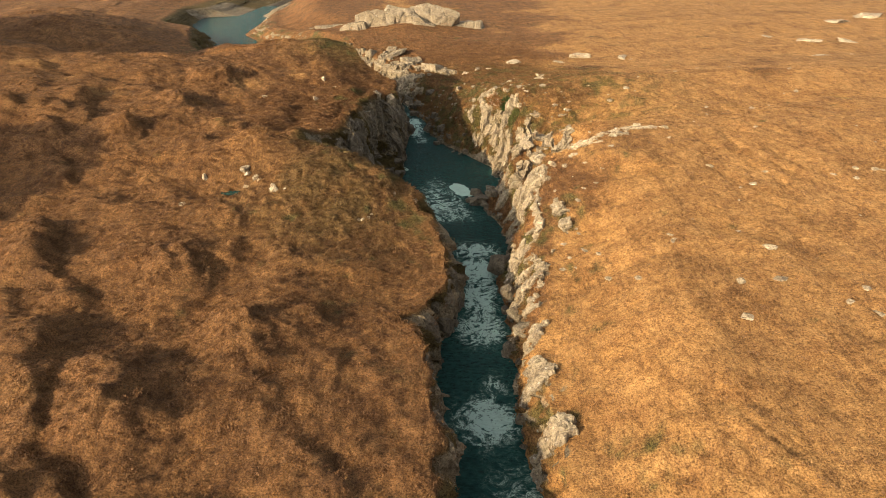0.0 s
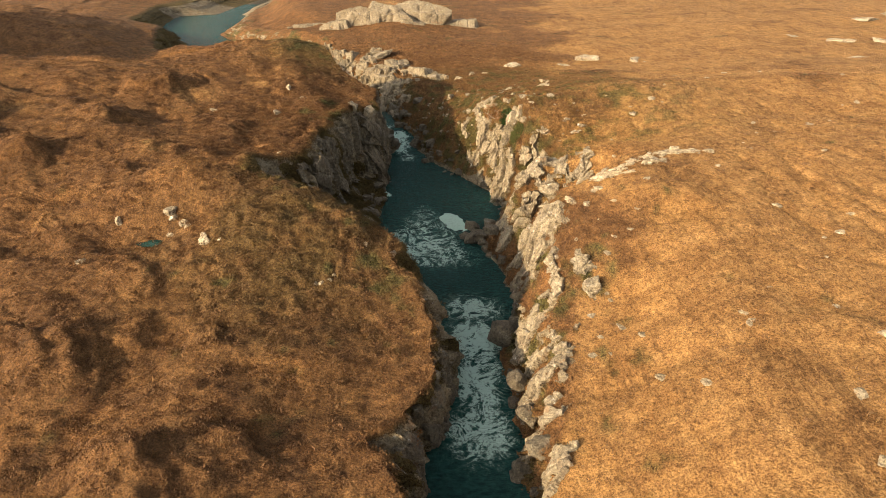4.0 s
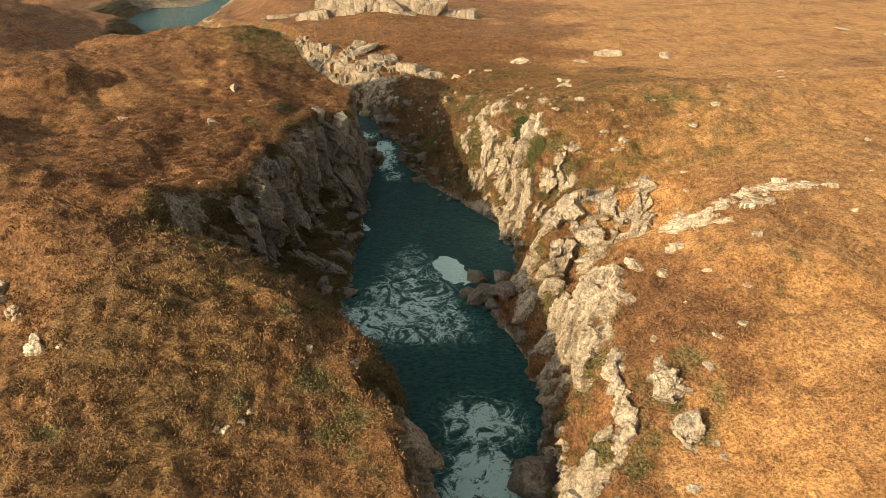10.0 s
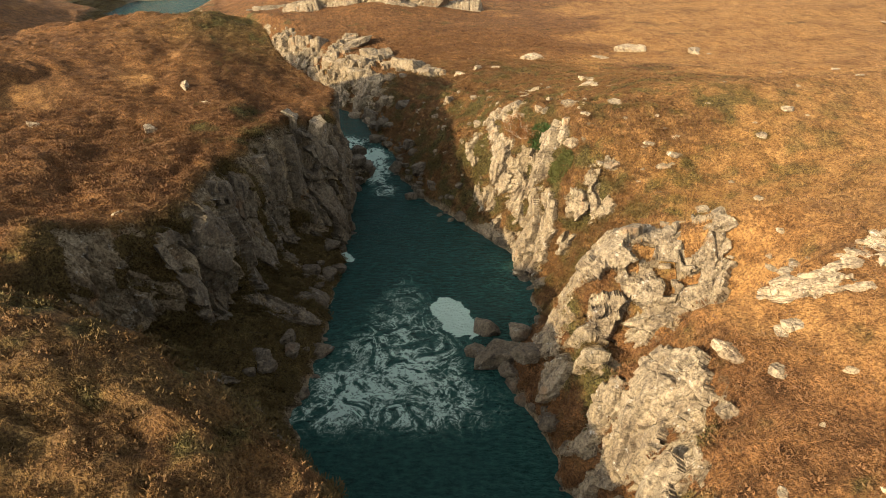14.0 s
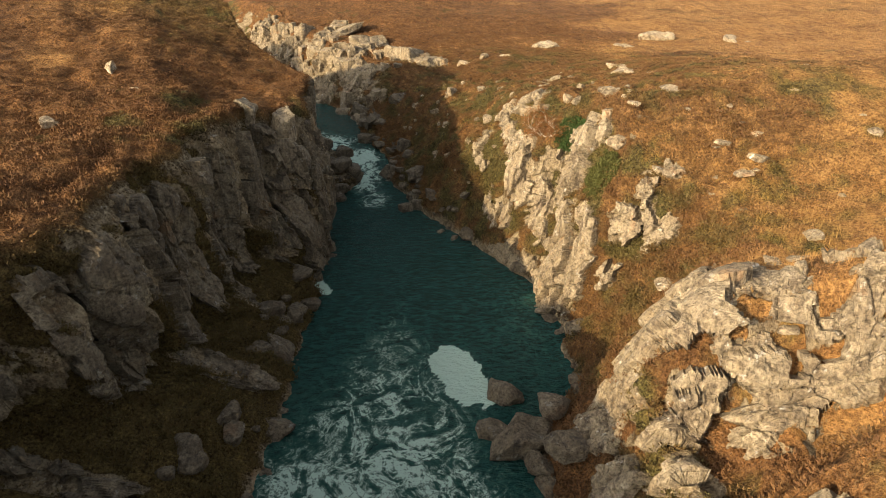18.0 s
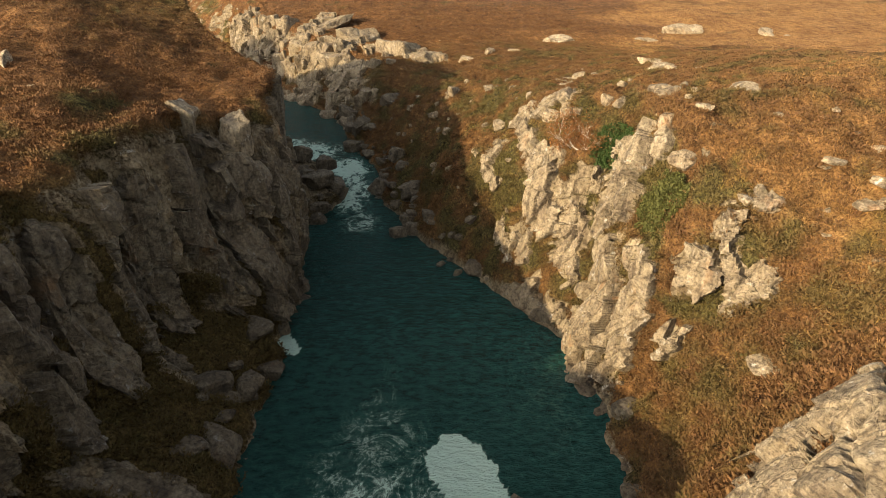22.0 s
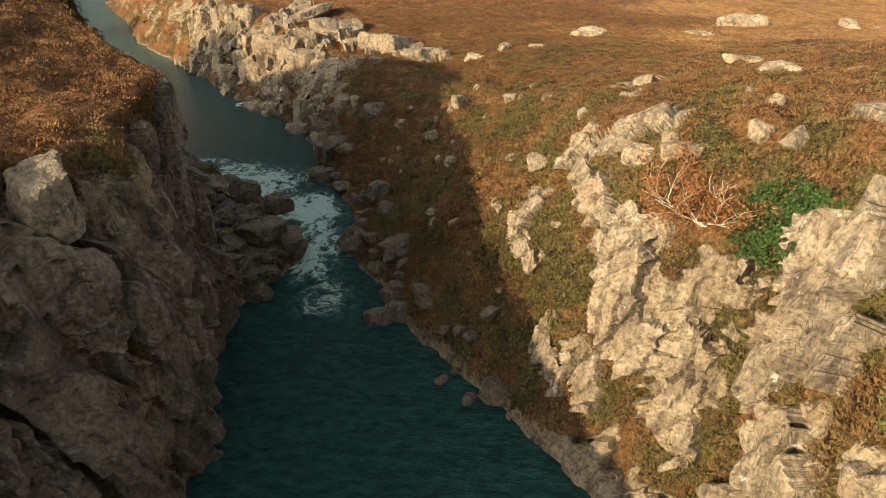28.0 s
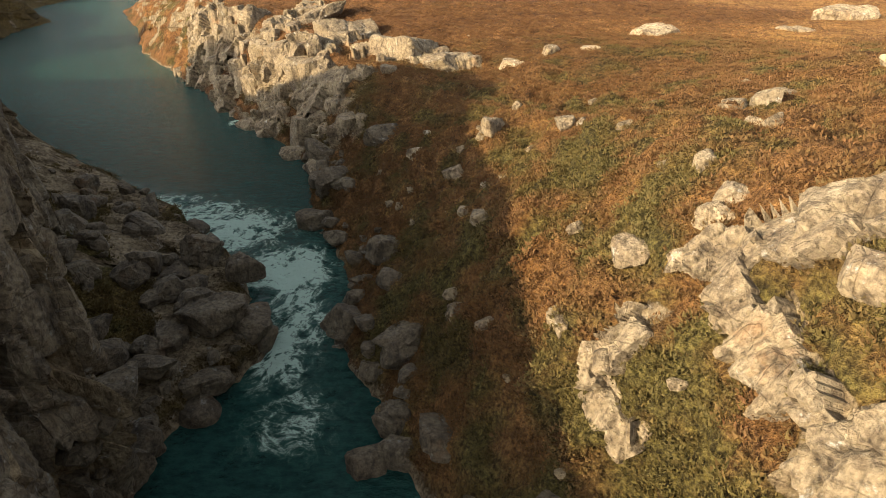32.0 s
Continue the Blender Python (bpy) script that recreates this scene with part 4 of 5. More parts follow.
def plant(name, mat, weight, count, kind, blades, size, label, category):
    gen = random.Random(5 if kind == "heather" else 6)
    kinds = [sprigs(kind, blades, gen) for _ in range(7)]
    p = (cover * near * weight).ravel()
    at = rng.choice(p.size, count, p=p / p.sum())
    i, j = np.unravel_index(at, cover.shape)
    u, v = rng.random(count), rng.random(count)

    def on(A):
        return A[i, j] * (1 - u) * (1 - v) + A[i + 1, j] * u * (1 - v) + A[i, j + 1] * (1 - u) * v + A[i + 1, j + 1] * u * v

    where = np.stack([on(GX), on(GY), on(GZ)], -1)
    tone = np.clip(on(GREEN) + 0.10 * rng.standard_normal(count), 0, 1)
    s_ = size * rng.uniform(0.6, 1.35, count) * (1 + 0.5 * step(30, 60, np.abs(where[:, 0]))) * (1 - 0.28 * step(66, 80, where[:, 1]))
    a = rng.uniform(0, 2 * np.pi, count)
    V, Fc, G, base = [], [], [], 0
    for k, (kv, kf) in enumerate(kinds):
        me = np.flatnonzero(np.arange(count) % 7 == k)
        c, n_ = np.cos(a[me])[:, None], np.sin(a[me])[:, None]
        x = (kv[:, 0] * c - kv[:, 1] * n_) * s_[me, None] + where[me, :1]
        y = (kv[:, 0] * n_ + kv[:, 1] * c) * s_[me, None] + where[me, 1:2]
        z = kv[:, 2] * s_[me, None] + where[me, 2:]
        V.append(np.stack([x, y, z], -1).reshape(-1, 3))
        Fc.append((kf[None] + (np.arange(len(me)) * len(kv))[:, None, None] + base).reshape(-1, 3))
        G.append(np.repeat(tone[me], len(kv)))
        base += len(me) * len(kv)
    ob = new(name, mesh_of(name, np.vstack(V), np.vstack(Fc), False, green=np.concatenate(G)))
    ob.data.materials.append(mat)
    return tagged(ob, label, category, kind="stuff")


hw = 0.15 + HEATH[:-1, :-1] + 1.2 * FACE[:-1, :-1]
plant("heather", HEATHER, hw, 62000, "heather", 22, 1.0, "rust-brown and olive heather on the banks of the gorge", "heather")
plant("grass", GRASS, (1.03 - HEATH[:-1, :-1]) * (1 - 0.7 * FACE[:-1, :-1]), 26000, "grass", 13, 1.0, "golden dry moor grass in loose tussocks", "grass")

# ---- rocks ----
MOOR_STONES = (
    (16.7, 37.8, 1.0), (21.6, 39.0, .7), (22.6, 36.2, 1.3), (19.4, 33.0, 1.0), (21.7, 33.0, 1.4), (18.2, 29.4, 1.1), (26.1, 29.5, 1.2), (27.7, 47.9, .9), (36.8, 47.7, 1.5), (10.37, 52.4, 1.5), (12.0, 52.5, .8),
    (14.1, 49.5, .5), (9.8, 47.7, .6), (12.1, 47.4, .6), (18.8, 40.7, .6), (16.6, 38.6, .8), (12.5, 68.6, .5), (18.0, 73.7, .7), (15.2, 71.2, .9), (10.4, 74.3, .6), (15.1, 91.0, 1.4), (12.9, 50.6, .7), (11.6, 49.4, .5))
FAR_SLABS = ((70.0, 119.9, 9.1, 6.69), (86.1, 136.7, 10.6, 9.32), (95.3, 141.9, 11.1, 9.85), (77.1, 117.1, 9.1, 5.13), (66.7, 108.7, 8.3, 4.93), (72.4, 107.4, 8.6, 2.25), (65.5, 125.1, 9.1, 4.90))
OUTCROP = ((-14.5, 140.5, 7.2, 10.0), (-9.0, 141.5, 8.4, 12.0), (-2.0, 142.0, 8.2, 12.0), (-5.0, 138.5, 7.2, 8.0), (5.0, 142.0, 6.6, 9.0), (-19.0, 139.5, 6.0, 8.0), (-26.5, 150.0, 6.0, 8.0), (-7.5, 137.0, 6.2, 6.0), (-31, 152, 5.4, 5.0))
OUTCROP_FOOT = ((-9.2, 118.3, 7.0, 4.60), (-5.7, 112.8, 6.4, 4.39), (-1.9, 108.4, 6.0, 4.75), (0.6, 104.9, 6.0, 2.66), (-0.1, 106.5, 6.0, 1.96), (-1.2, 109.5, 6.4, 1.77), (-2.3, 104.0, 6.0, 0.91))
RIM_ROCKS = ((12.3, 52.7, .9), (11.2, 51.2, .7), (10.5, 66.5, 1.0), (10.7, 69.9, .8), (12.9, 69.5, .45))
SLOPE_ROCKS = ((9.2, 73.6, 0.91), (9.3, 71.8, 0.96), (6.3, 78.9, 1.1), (5.7, 79.3, .8), (6.8, 78.3, .7), (4.4, 82.2, 0.74), (5.0, 81.3, 0.63), (3.9, 81.0, 1.06), (8.0, 76.9, 0.49), (6.4, 76.9, 0.53), (4.9, 81.3, 0.51), (8.6, 87.3, 0.63), (6.0, 82.2, 0.79), (5.5, 81.8, 0.63), (5.3, 80.1, 0.73), (9.6, 90.9, 0.80))
UPPER_SLABS = ((20.9, 110.4, 2.41), (25.2, 113.2, 4.04), (14.8, 91.6, 1.61), (12.7, 110.1, 3.56), (8.1, 104.0, 1.54), (5.9, 104.1, 1.38), (3.9, 103.4, 1.50), (13.6, 87.0, 1.72), (14.1, 86.7, 1.10), (32.7, 111.8, 3.26), (15.2, 84.4, 1.40))
LEFT_STONES = (
    (-17.5, 49.85, 1.2), (-17.2, 49.3, .7), (-16.4, 48.7, .7), (-16.0, 48.3, .5), (-17.2, 48.2, .6), (-14.2, 46.4, .9), (-14.4, 46.9, .7), (-13.3, 46.5, .35), (-6.9, 43.8, .35), (-6.6, 43.8, .4), (-6.15, 44.1, .4),
    (-5.9, 44.5, .3), (-21.4, 49.9, .8), (-21.8, 45.4, .6), (-20.9, 69.5, .8), (-15.2, 70.7, .8), (-15.3, 76.8, .8), (-13.1, 74.5, .9), (-13.6, 75.2, .6), (-12.9, 61.2, .5))
RIVER_ROCKS = ((4.0, 64.7, 0.1, 1.70), (4.6, 62.5, 0.3, 2.12), (3.3, 62.9, 0.0, 1.50), (5.5, 62.6, 1.5, 1.24), (5.2, 60.1, 2.1, 1.30), (4.7, 60.8, 0.5, 1.20), (5.3, 46.4, 0.6, 2.60), (5.2, 40.4, 1.7, 1.32), (5.7, 38.3, 1.1, 1.46), (5.9, 35.0, 1.9, 1.69), (4.2, 62.0, 0.2, 2.20))
SHELF_ROCKS = ((-5.9, 87.6, 1.8, 2.16), (-7.0, 83.6, 2.2, 1.50), (-8.4, 83.4, 1.0, 1.20), (-6.9, 85.3, 1.6, 1.42), (-7.2, 83.1, 1.8, 1.12), (-8.0, 83.0, 0.5, 0.80), (-7.5, 90.7, 2.4, 1.46), (-5.9, 90.1, 2.0, 1.41), (-10.7, 93.0, 1.6, 2.40), (-6.5, 83.9, 0.2, 0.79))
CHANNEL_ROCKS = ((-2.2, 88.4, 0.8, 1.75), (-4.5, 95.1, 1.4, 1.66), (-1.1, 86.4, 0.8, 0.81), (-4.2, 97.2, 2.3, 1.75), (-2.1, 98.1, 4.1, 1.46), (-5.8, 101.8, 2.0, 2.02), (-0.2, 84.4, 0.5, 1.12), (-0.9, 83.4, 0.2, 1.09), (1.5, 80.1, 0.1, 0.63), (2.3, 79.2, 0.1, 0.69), (2.9, 80.4, 2.5, 0.66))


def ball(level):
    bm = bmesh.new()
    bmesh.ops.create_icosphere(bm, subdivisions=level, radius=1.0)
    bm.verts.ensure_lookup_table()
    v = np.array([q.co[:] for q in bm.verts])
    f = np.array([[q.index for q in t.verts] for t in bm.faces])
    bm.free()
    return v, f


BALLS = {n: ball(n) for n in (2, 3, 4, 5)}


def rock_mesh(name, seed, sx, sy, sz, level=3, facets=13, boxy=0.5, rough=0.035, skew=0.22):
    """An angular block: a ball cut by planes, roughened, sx by sy by sz metres."""
    g = np.random.default_rng(seed)
    v, f = BALLS[level]
    n = g.standard_normal((facets, 3))
    n /= np.linalg.norm(n, axis=1)[:, None]
    h = g.uniform(0.62, 0.95, facets) if facets > 5 else g.uniform(0.80, 1.05, facets)
    axes = np.vstack([np.eye(3), -np.eye(3)]) + skew * g.standard_normal((6, 3))
    axes /= np.linalg.norm(axes, axis=1)[:, None]
    n, h = np.vstack([n, axes]), np.concatenate([h, g.uniform(1 - 0.45 * boxy, 1 - 0.2 * boxy, 6)])
    dots = v @ n.T
    r = np.where(dots > 0.05, h / np.maximum(dots, 0.05), 9.0).min(1)
    p = v * r[:, None]
    p *= (np.array([sx, sy, sz]) / (p.max(0) - p.min(0)))
    size = max(sx, sy, sz)
    wob = fbm(p[:, 0] / size * 3 + seed, p[:, 1] / size * 3, p[:, 2] / size * 3, 4, seed % 90)
    chip, border = cells(p[:, 0] / size * 4.5, p[:, 1] / size * 4.5 + seed, p[:, 2] / size * 3.0, seed % 50)
    p += v * (size * (rough * wob + 0.55 * rough * chip - 0.7 * rough * np.exp(-border * 10)))[:, None]
    return mesh_of(name, p, f, False)


def ground_z(x, y):
    """Height of the ground at a place."""
    i = int(np.argmin(np.abs(ys - y)))
    m = (SIDE[i] == math.copysign(1, x - 0.5 * (wl[i, 0] + wr[i, 0]))) & (UP[i] > .55)
    order = np.argsort(GX[i][m])
    return float(np.interp(x, GX[i][m][order], GZ[i][m][order]))


def rocks(name, table, mat, label, group, shape, level=3, seed=0, sink=0.2, yaw=None, boxy=0.5):
    """One thing for each place; shape: depth and height as shares of the width."""
    made = []
    blocky = boxy >= 0.9
    for k, (x, y, *z, w) in enumerate(table):
        g = random.Random(seed + k)
        z = z[0] if z else ground_z(x, y)
        d, h = w * shape[0] * g.uniform(.75, 1.3), w * shape[1] * g.uniform(.7, 1.3)
        ob = new(name, rock_mesh(name, seed + 3 * k, w, d, h, level, 4 if blocky else g.randint(9, 16), boxy, 0.03, 0.14 if blocky else 0.22))
        ob.data.materials.append(mat)
        turn = g.uniform(-60, 60) if yaw is None else yaw + g.uniform(-14, 14)
        ob.matrix_world = pose(x, y, z + h * (0.5 - sink) - 0.05, g.uniform(-10, 10), g.uniform(-10, 10), turn)
        made.append(tagged(ob, label, "rock", group))
    return made


rocks("stone", MOOR_STONES, ROCK_WHITE, "flat pale grey stone sunk in golden moor grass", "stones on the moor", (.6, .26), 4, 100, .55)
rocks("rock_slab", FAR_SLABS, ROCK_WHITE, "broad pale bedrock slab in the far moor", "bedrock slabs on the moor", (.5, .10), 4, 200, .5)
rocks("outcrop_rock", OUTCROP, ROCK_PALE, "huge pale jointed crag above the bend of the river", "crag above the river", (.65, .58), 5, 303, .24, 4, .7)
rocks("rock", OUTCROP_FOOT, ROCK_PALE, "pale broken rock below the large crag", "rocks below the crag", (.9, .5), 5, 340, .55)
rocks("rim_rock", RIM_ROCKS, ROCK_CREAM, "sunlit cream rock breaking out of the gorge rim", "rocks along the gorge rim", (.8, .55), 4, 400, .56, None, .7)
rocks("slope_rock", SLOPE_ROCKS, ROCK_CREAM, "cream rock showing through heather on the steep bank", "rocks on the bank", (.7, .75), 4, 463, .48, None, .75)
rocks("rock_slab", UPPER_SLABS, ROCK_WHITE, "pale lichened slab lying on the heather moor", "slabs above the bank", (.5, .35), 4, 520, .45)
rocks("stone", LEFT_STONES, ROCK_WHITE, "pale stone bedded in brown heather on the knoll", "stones on the knoll", (.7, .7), 4, 580, .45)
rocks("river_boulder", RIVER_ROCKS, ROCK_DARK, "dark boulder standing in the river edge", "boulders in the river", (.8, .7), 4, 640, .35)
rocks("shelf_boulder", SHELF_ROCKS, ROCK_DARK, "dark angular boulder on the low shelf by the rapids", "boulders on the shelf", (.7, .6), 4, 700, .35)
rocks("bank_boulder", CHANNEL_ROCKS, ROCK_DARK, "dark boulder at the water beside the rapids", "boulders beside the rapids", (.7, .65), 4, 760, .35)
KNOLL_BLOCKS = ((-3.6, 46.8, 6.85, 1.05), (-4.5, 47.3, 7.35, .9), (-2.75, 47.3, 6.6, 1.25), (-2.85, 46.0, 6.1, .9), (-2.6, 46.8, 5.5, 1.4))
rocks("knoll_block", KNOLL_BLOCKS, ROCK_CREAM, "square sunlit block under heather at the knoll's edge", "blocks of the knoll", (.8, .7), 4, 620, .5, -20, 1.0)

MASSES = (
    ("rock_bluff", "sunlit cream bluff of jointed gneiss in the gorge wall", "bluffs of the sunlit wall"),
    ("rock_rib", "narrow cream rib of rock between heather ledges", "ribs of the sunlit wall"),
    ("rock_bluff", "cream rock spur with cracked upright faces", "bluffs of the sunlit wall"),
    ("rock_bluff", "pale cracked rock face above a heather gully", "bluffs of the sunlit wall"),
    ("rock_rib", "low sunlit rock face along the lower river", "ribs of the sunlit wall"),
    ("bedrock_rib", "long pale grey rib of bedrock across the moor", "bedrock rib"),
    ("rock_bluff", "sunlit broken bluff above the upper pool", "bluffs of the upper pool"),
    ("rock_pillar", "tall jointed grey pillar in the shaded gorge wall", "pillars of the shaded wall"),
    ("rock_pillar", "low dark rock face under heather", "pillars of the shaded wall"))
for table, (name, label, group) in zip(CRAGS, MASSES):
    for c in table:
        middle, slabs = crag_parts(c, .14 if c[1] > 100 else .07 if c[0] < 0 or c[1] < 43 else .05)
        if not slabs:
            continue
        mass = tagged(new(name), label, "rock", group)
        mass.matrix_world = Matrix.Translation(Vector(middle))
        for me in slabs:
            # left masses take the darker copy, so part of their shade is colour
            me.materials.append(ROCK_WHITE if name == "bedrock_rib" else ROCK_PALE if c[0] > 0 else ROCK_SHADED)
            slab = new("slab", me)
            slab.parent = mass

# ---- shrubs ----
def tube(points, radii, sides=6):
    """Verts and faces of a tapered tube along points."""
    v, f = [], []
    for k, (p, r) in enumerate(zip(points, radii)):
        d = (points[min(k + 1, len(points) - 1)] - points[max(k - 1, 0)]).normalized()
        a = d.orthogonal().normalized()
        b = d.cross(a)
        v += [p + r * (math.cos(t) * a + math.sin(t) * b) for t in (2 * math.pi * i / sides for i in range(sides))]
    for k in range(len(points) - 1):
        for i in range(sides):
            j = (i + 1) % sides
            f.append((k * sides + i, k * sides + j, (k + 1) * sides + j, (k + 1) * sides + i))
    return v, f


def part(name, verts, faces, mat, parent, label=""):
    me = bpy.data.meshes.new(name)
    me.from_pydata([tuple(q) for q in verts], [], faces)
    ob = new(name, me)
    ob.data.materials.append(mat)
    ob.parent = parent
    if label:
        ob["label"] = label
    return ob


def bark_material():
    m, nodes, links, bsdf = material("pale_bark")
    geo = nodes.new("ShaderNodeNewGeometry")
    n = noise_node(nodes, links, geo.outputs["Position"], 14, 6, 0.65)
    r = ramp(nodes, ((0.3, (.20, .16, .12)), (0.6, (.42, .36, .28)), (0.8, (.52, .47, .38))))
    links.new(n.outputs[0], r.inputs[0])
    links.new(r.outputs[0], bsdf.inputs["Base Color"])
    bump = nodes.new("ShaderNodeBump")
    bump.inputs["Strength"].default_value, bump.inputs["Distance"].default_value = 0.5, 0.01
    links.new(n.outputs[0], bump.inputs["Height"])
    links.new(bump.outputs[0], bsdf.inputs["Normal"])
    bsdf.inputs["Roughness"].default_value = 0.85
    return m


BARK = bark_material()
ORANGE = leaf_material("orange_leaves", ((0.1, (.10, .040, .013)), (0.5, (.20, .082, .022)), (0.9, (.29, .13, .038))), ((0.1, (.2, .1, .02)), (0.9, (.4, .2, .05))), 2.0)
EVERGREEN = leaf_material("evergreen_leaves", ((0.1, (.03, .032, .008)), (0.5, (.075, .075, .018)), (0.9, (.13, .125, .032))), ((0.1, (.03, .04, .01)), (0.9, (.1, .13, .03))), 3.0)
IVY = leaf_material("creeping_green", ((0.1, (.015, .028, .006)), (0.5, (.033, .058, .012)), (0.9, (.06, .092, .022))), ((0.1, (.03, .06, .01)), (0.9, (.1, .16, .03))), 3.0)


def grow(base, way, length, radius, depth, gen, limbs, tips):
    pts, p, d = [base], base, way.normalized()
    n = 5
    for k in range(n):
        d = (d + Vector((gen.uniform(-1, 1), gen.uniform(-1, 1), gen.uniform(-.6, .8))) * 0.30).normalized()
        p = p + d * length / n
        pts.append(p)
    limbs.append((depth, tube(pts, [radius * (1 - .6 * k / n) for k in range(n + 1)], 6 if depth > 1 else 4)))
    if depth == 0:
        tips += pts[2:]
        return
    for k in range(3 if depth > 1 else 4):
        at = pts[gen.randint(2, n)]
        side = Vector((gen.uniform(-1, 1), gen.uniform(-1, 1), gen.uniform(-.1, .9)))
        grow(at, d * .5 + side, length * gen.uniform(.55, .75), radius * .5, depth - 1, gen, limbs, tips)


def leaves(points, count, size, spread, gen):
    v, f = [], []
    for _ in range(count):
        p = points[gen.randrange(len(points))] + Vector((gen.gauss(0, spread), gen.gauss(0, spread), gen.gauss(0, spread)))
        a = Vector((gen.uniform(-1, 1), gen.uniform(-1, 1), gen.uniform(-1, 1))).normalized() * size * gen.uniform(.6, 1.3)
        b = a.orthogonal().normalized() * size * gen.uniform(.3, .55)
        k = len(v)
        v += [p - a, p + b, p + a, p - b]
        f.append((k, k + 1, k + 2, k + 3))
    return v, f


def rowan(name, at, spread, reach, seed, nleaf, label, category="shrub", bare=False, flat=.75):
    gen = random.Random(seed)
    tree = tagged(new(name), label, category)
    tree.matrix_world = Matrix.Translation(at)
    limbs, tips = [], []
    for k in range(spread):
        a = gen.uniform(0, 2 * math.pi)
        grow(Vector((gen.uniform(-.1, .1), gen.uniform(-.1, .1), -.15)), Vector((math.cos(a), math.sin(a) * .8, flat)), reach, .026 * reach, 2, gen, limbs, tips)
    for depth, (v, f) in limbs:
        part(("twig", "branch", "trunk")[depth], v, f, BARK, tree)
    if not bare:
        v, f = leaves(tips, nleaf, .038, .12, gen)
        part("crown", v, f, ORANGE, tree, "thin crown of orange autumn leaves")
    return tree


rowan("rowan", (7.0, 76.8, 7.6), 9, 1.05, 11, 5200, "stunted spreading rowan with pale bare limbs and rust-orange leaves", "tree", flat=.42)
rowan("rowan", (7.5, 76.2, 8.2), 3, 0.7, 12, 250, "leaning pale rowan almost bare of leaves", "tree", flat=.6)
rowan("willow_shrub", (-9.6, 91.6, 1.9), 4, 0.6, 13, 0, "small leafless shrub standing at the rapids", "shrub", True)
rowan("rowan_sapling", (-.9, 34.8, 2.6), 3, 0.4, 14, 300, "small orange-leaved sapling on the shaded cliff", "shrub")


def creeping_mat(name, at, reach, high, count, mat, size, seed, label):
    """A low mat of leaves that follows the ground, thick in the middle and ragged at its edge."""
    g = np.random.default_rng(seed)
    gen = random.Random(seed)
    ob = tagged(new(name), label, "bush")
    ob.matrix_world = Matrix.Translation(at)
    away = np.sqrt((cx - at[0]) ** 2 / reach[0] ** 2 + (cy - at[1]) ** 2 / reach[1] ** 2) + 0.22 * fbm(cx / .5, cy / .5, cz / .5, 3, seed)
    p = (area * (away < 1) * (np.abs(cz - at[2]) < 1.1 * reach[1]) * (side_of == math.copysign(1, at[0]))).ravel()
    i, j = np.unravel_index(g.choice(p.size, count, p=p / p.sum()), area.shape)
    thick = high * np.sqrt(np.clip(1 - away[i, j], 0, 1)) * (0.75 + 0.5 * fbm(cx[i, j] / .35, cy[i, j] / .35, cz[i, j] / .35, 2, seed + 3))
    u, w, up_by = g.uniform(-.5, .5, count), g.uniform(-.5, .5, count), np.clip(1.15 - np.abs(g.normal(0, .28, count)), .1, 1.3)
    x = cx[i, j] + u * bx2[i, j] + w * ax[i, j] - 0.6 * math.copysign(1, at[0]) * thick * up_by - at[0]
    y = cy[i, j] + w * ay[i, j] - at[1]
    z = cz[i, j] + u * bz2[i, j] + w * az[i, j] + 0.8 * thick * up_by - at[2]
    pts = [Vector(q) for q in zip(x.tolist(), y.tolist(), z.tolist())]
    for name_, share in (("inner_foliage", pts[: count // 2]), ("outer_foliage", pts[count // 2:])):
        v, f = leaves(share, len(share), size, size * .5, gen)
        part(name_, v, f, mat, ob)
    return ob


on_face = FACE[:-1, :-1] > 0.05
side_of = SIDE[:-1, :-1]
creeping_mat("juniper", (8.9, 71.4, 7.3), (.75, .80), .5, 17000, EVERGREEN, .055, 3, "dense olive-green juniper bush on the cliff edge")
creeping_mat("ivy_patch", (8.1, 75.3, 8.0), (.75, .75), .3, 11000, IVY, .05, 4, "bright green mat of creeping ivy on rock")


# ---- blocks of the jointed walls ----
def cliff_blocks(name, mat, label, pick, count, seed, low, high):
    """Angular blocks set in a rock face; they share a few shapes."""
    g = np.random.default_rng(seed)
    face = tagged(new(name), label, "cliff", kind="structure")
    shapes = [rock_mesh("block", seed + 7 * k, 1.0, 0.8, g.uniform(1.0, 1.9), 3, 4, 1.0, 0.022, 0.13) for k in range(10)]
    for me in shapes:
        me.materials.append(mat)
    p = (area * (ROCK[:-1, :-1] > 0.5) * (UP[:-1, :-1] > 0.03) * pick).ravel()
    for n, k in enumerate(g.choice(p.size, count, replace=False, p=p / p.sum())):
        i, j = np.unravel_index(k, area.shape)
        ob = new("block", shapes[n % 10])
        size = low + (high - low) * g.random() ** 2.2
        turn = math.degrees(math.atan2(float(GX[i + 1, j] - GX[i, j]), float(GY[i + 1, j] - GY[i, j])))
        inward = float(side_of[i, j]) * 0.28 * size
        ob.matrix_world = pose(float(cx[i, j]) + inward, float(cy[i, j]), float(cz[i, j]) - 0.1 * size, g.uniform(-14, 14), g.uniform(-14, 14), -turn + g.choice([0, 90]) + g.uniform(-16, 16)) @ Matrix.Diagonal((size, size * g.uniform(.7, 1.1), size * g.uniform(.7, 1.2), 1))
        ob.parent = face
    return face


cliff_blocks("cliff_sunlit", ROCK_PALE, "sunlit cream cliff of broken jointed gneiss", on_face * (side_of > 0) * (cy > 20) * (cy < 84), 130, 31, .15, .45)
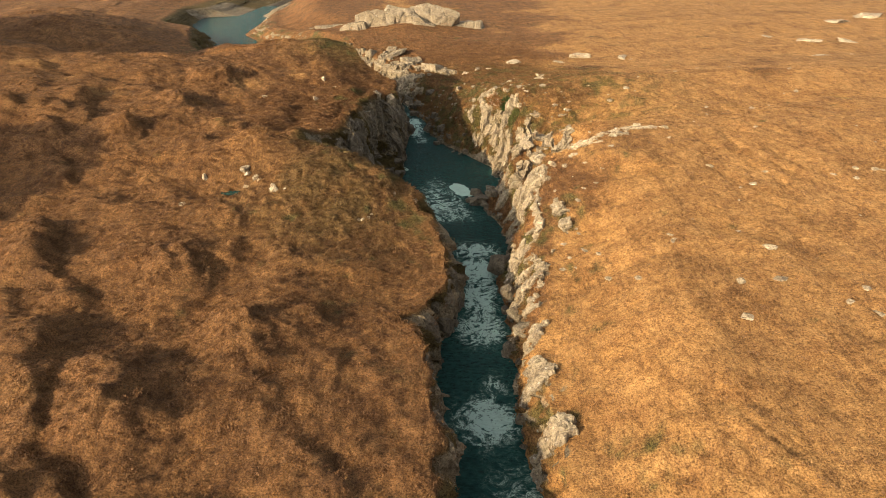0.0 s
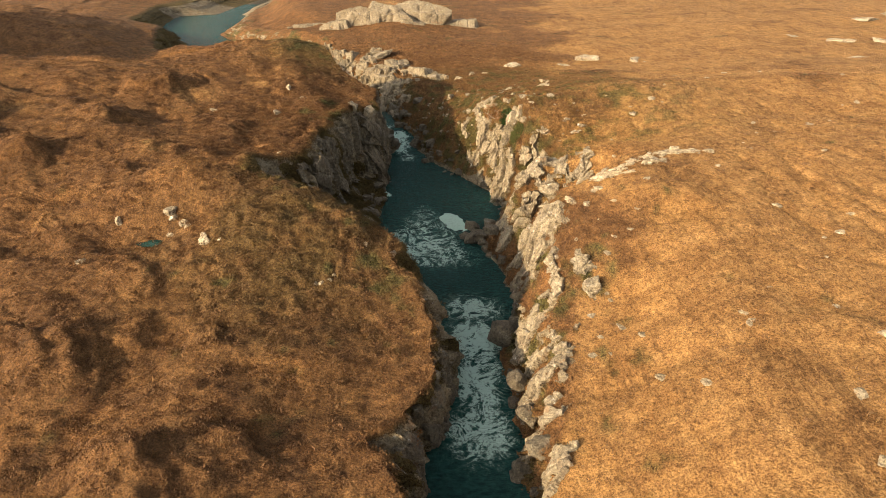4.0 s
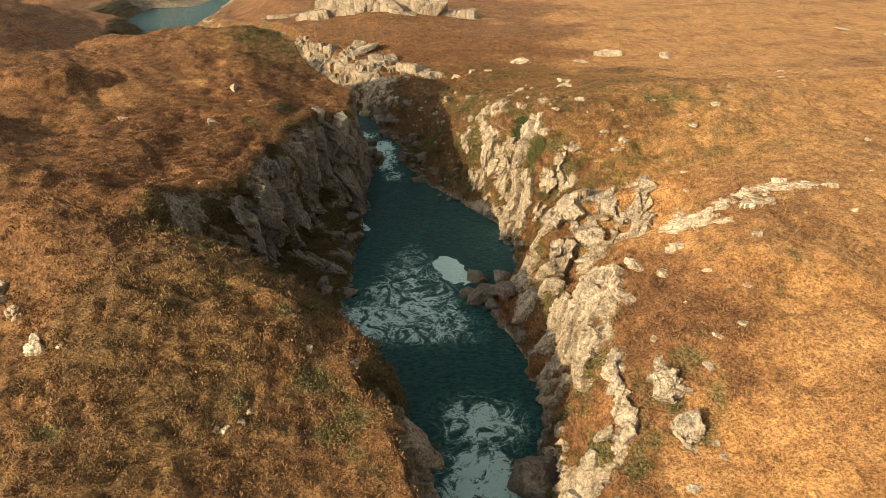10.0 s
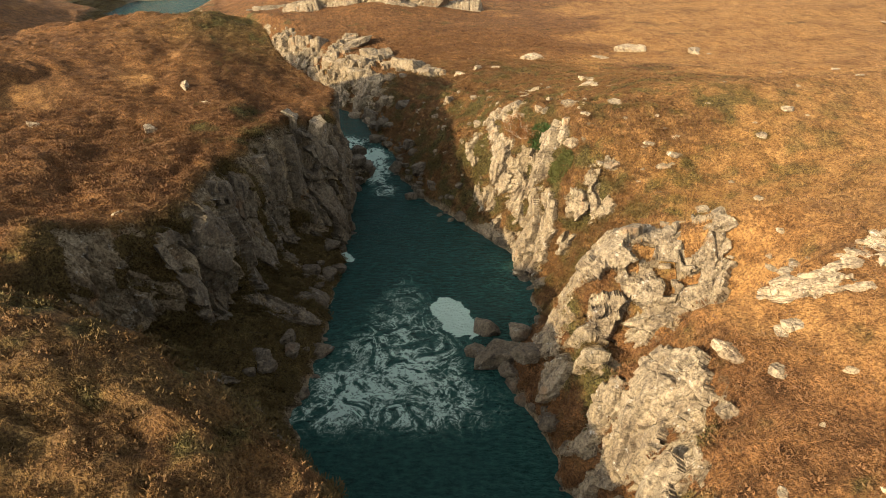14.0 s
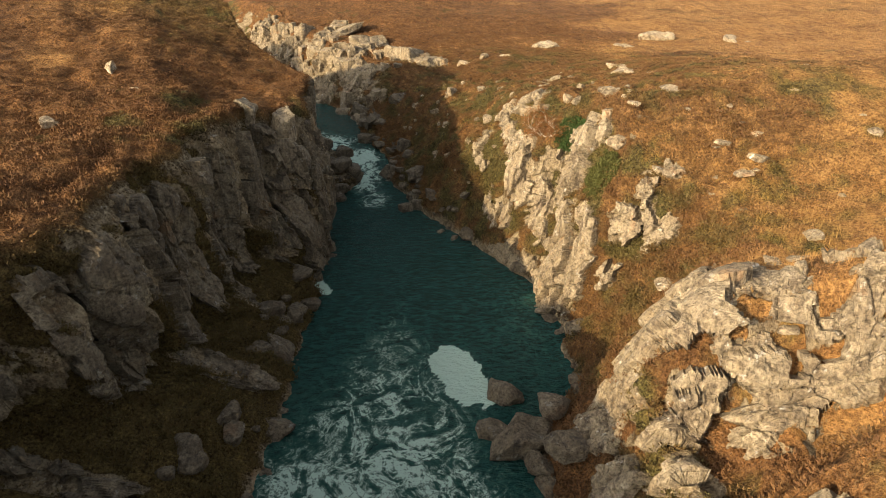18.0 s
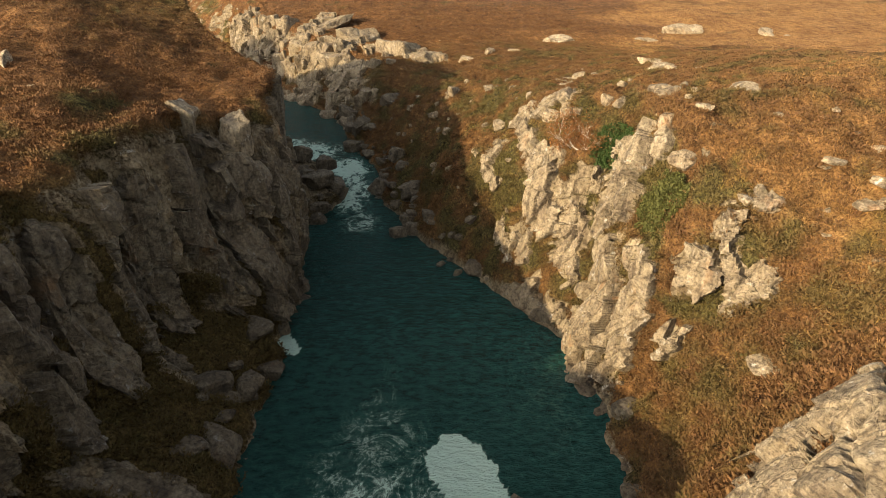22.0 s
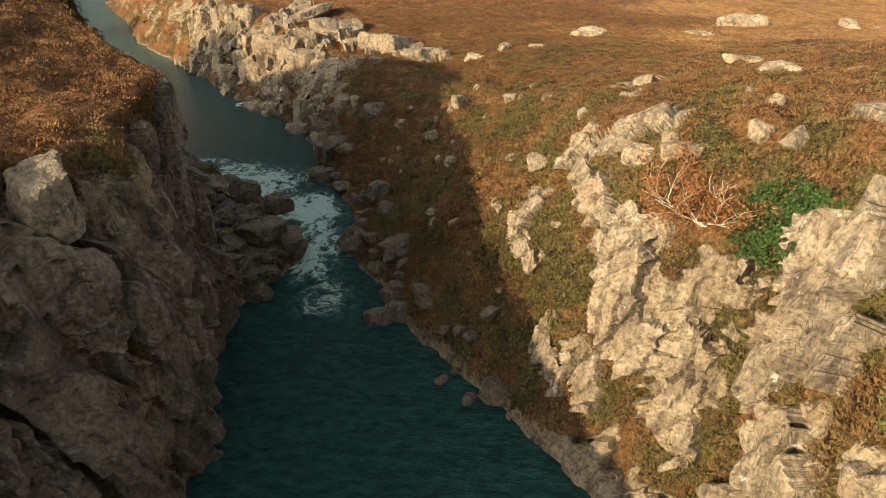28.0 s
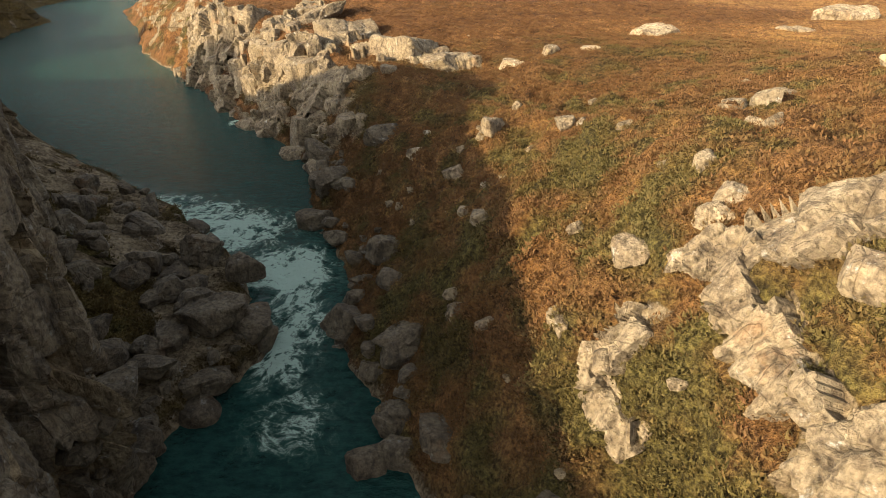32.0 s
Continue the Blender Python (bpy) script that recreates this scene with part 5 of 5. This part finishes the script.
cliff_blocks("cliff_shaded", ROCK_SHADED, "shaded grey cliff of tall jointed gneiss", on_face * (side_of < 0) * (cy > 58) * (cy < 88) * (UP[:-1, :-1] > .1) * (UP[:-1, :-1] < .9), 120, 32, .25, .8)
cliff_blocks("cliff_upstream", ROCK_PALE, "sunlit broken cliff along the upper pool", on_face * (side_of > 0) * (cy > 98) * (cy < 128), 200, 33, .5, 2.4)
cliff_blocks("cliff_downstream", ROCK_SHADED, "dark low cliff below the knoll", on_face * (side_of < 0) * (cy > 18) * (cy < 47), 110, 34, .3, 1.0)


# a square block that catches the sun on the shaded wall, and the broken one below it
# in the sunlit wall's lighter gneiss, unlike the darkened rock around them
rocks("wall_block", ((-6.7, 76.1, 8.2, 1.1), (-7.5, 75.3, 6.4, 1.1), (-8.3, 75.4, 9.0, 1.1)), ROCK_PALE, "square jointed block jutting from the shaded wall", "blocks jutting from the wall", (1.0, 1.5), 4, 1200, .5, -20, 1.0)

# ---- loose stones by the water, on the ledges and on the moor ----
def scatter(name, mat, label, group, pick, count, seed, low, high, flat, sink, level=3):
    """Loose stones lying on the ground where pick allows; they share a few shapes."""
    g = np.random.default_rng(seed)
    shapes = [rock_mesh(name, seed + 11 * k, 1.0, g.uniform(.65, 1.0), flat * g.uniform(.75, 1.25), level, 12, 0.6, 0.03) for k in range(9)]
    for me in shapes:
        me.materials.append(mat)
    p = (area * pick).ravel()
    for n, k in enumerate(g.choice(p.size, count, replace=False, p=p / p.sum())):
        i, j = np.unravel_index(k, area.shape)
        size = low + (high - low) * g.random() ** 2.0
        ob = new(name, shapes[n % 9])
        ob.matrix_world = pose(float(cx[i, j]), float(cy[i, j]), float(cz[i, j]) + size * flat * (0.5 - sink), g.uniform(-12, 12), g.uniform(-12, 12), g.uniform(0, 360)) @ Matrix.Diagonal((size, size, size, 1))
        tagged(ob, label, "rock", group)


up, water_z = UP[:-1, :-1], along(WATER, cy, 3)
low_shelf = (side_of < 0) * (cy > 81.4) * (cy < 97) * (up > .03) * (up < .5) * (cz < 3.6)
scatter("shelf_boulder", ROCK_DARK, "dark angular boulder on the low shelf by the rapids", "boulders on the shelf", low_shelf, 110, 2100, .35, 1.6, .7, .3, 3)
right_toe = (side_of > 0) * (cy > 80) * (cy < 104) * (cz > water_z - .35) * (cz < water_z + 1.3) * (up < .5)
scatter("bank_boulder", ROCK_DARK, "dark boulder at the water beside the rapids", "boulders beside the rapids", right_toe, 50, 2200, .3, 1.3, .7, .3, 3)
foot = (side_of > 0) * (cy > 26) * (cy < 80) * (cz > water_z - .45) * (cz < water_z + .8) * (up < .3)
scatter("river_boulder", ROCK_DARK, "dark boulder standing in the river edge", "boulders in the river", foot, 70, 2300, .3, 1.3, .65, .35, 3)
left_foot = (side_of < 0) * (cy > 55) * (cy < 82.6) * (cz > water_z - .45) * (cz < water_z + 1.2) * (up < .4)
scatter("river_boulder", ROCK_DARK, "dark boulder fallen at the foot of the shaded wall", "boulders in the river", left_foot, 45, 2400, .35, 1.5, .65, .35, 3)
rim = (side_of > 0) * (OUT[:-1, :-1] > .1) * (OUT[:-1, :-1] < 5) * (cy > 36) * (cy < 76)
scatter("stone", ROCK_CREAM, "flat pale slab set in the heather above the cliff", "stones on the moor", rim, 46, 2500, .3, 1.0, .32, .30, 3)
open_moor = (side_of > 0) * (OUT[:-1, :-1] > 5) * (cy > 20) * (cy < 110) * (cx < 45) * step(.1, .45, fbm(cx / 5, cy / 5, 0, 2, 90))
scatter("stone", ROCK_WHITE, "small pale stone showing through moor grass", "stones on the moor", open_moor, 60, 2600, .25, .9, .30, .30, 3)
bank = (side_of > 0) * (cy > 75) * (cy < 96) * (up > .3) * (OUT[:-1, :-1] < 4)
scatter("slope_rock", ROCK_PALE, "cream rock showing through heather on the steep bank", "rocks on the bank", bank, 60, 2700, .25, 1.0, .75, .3, 4)
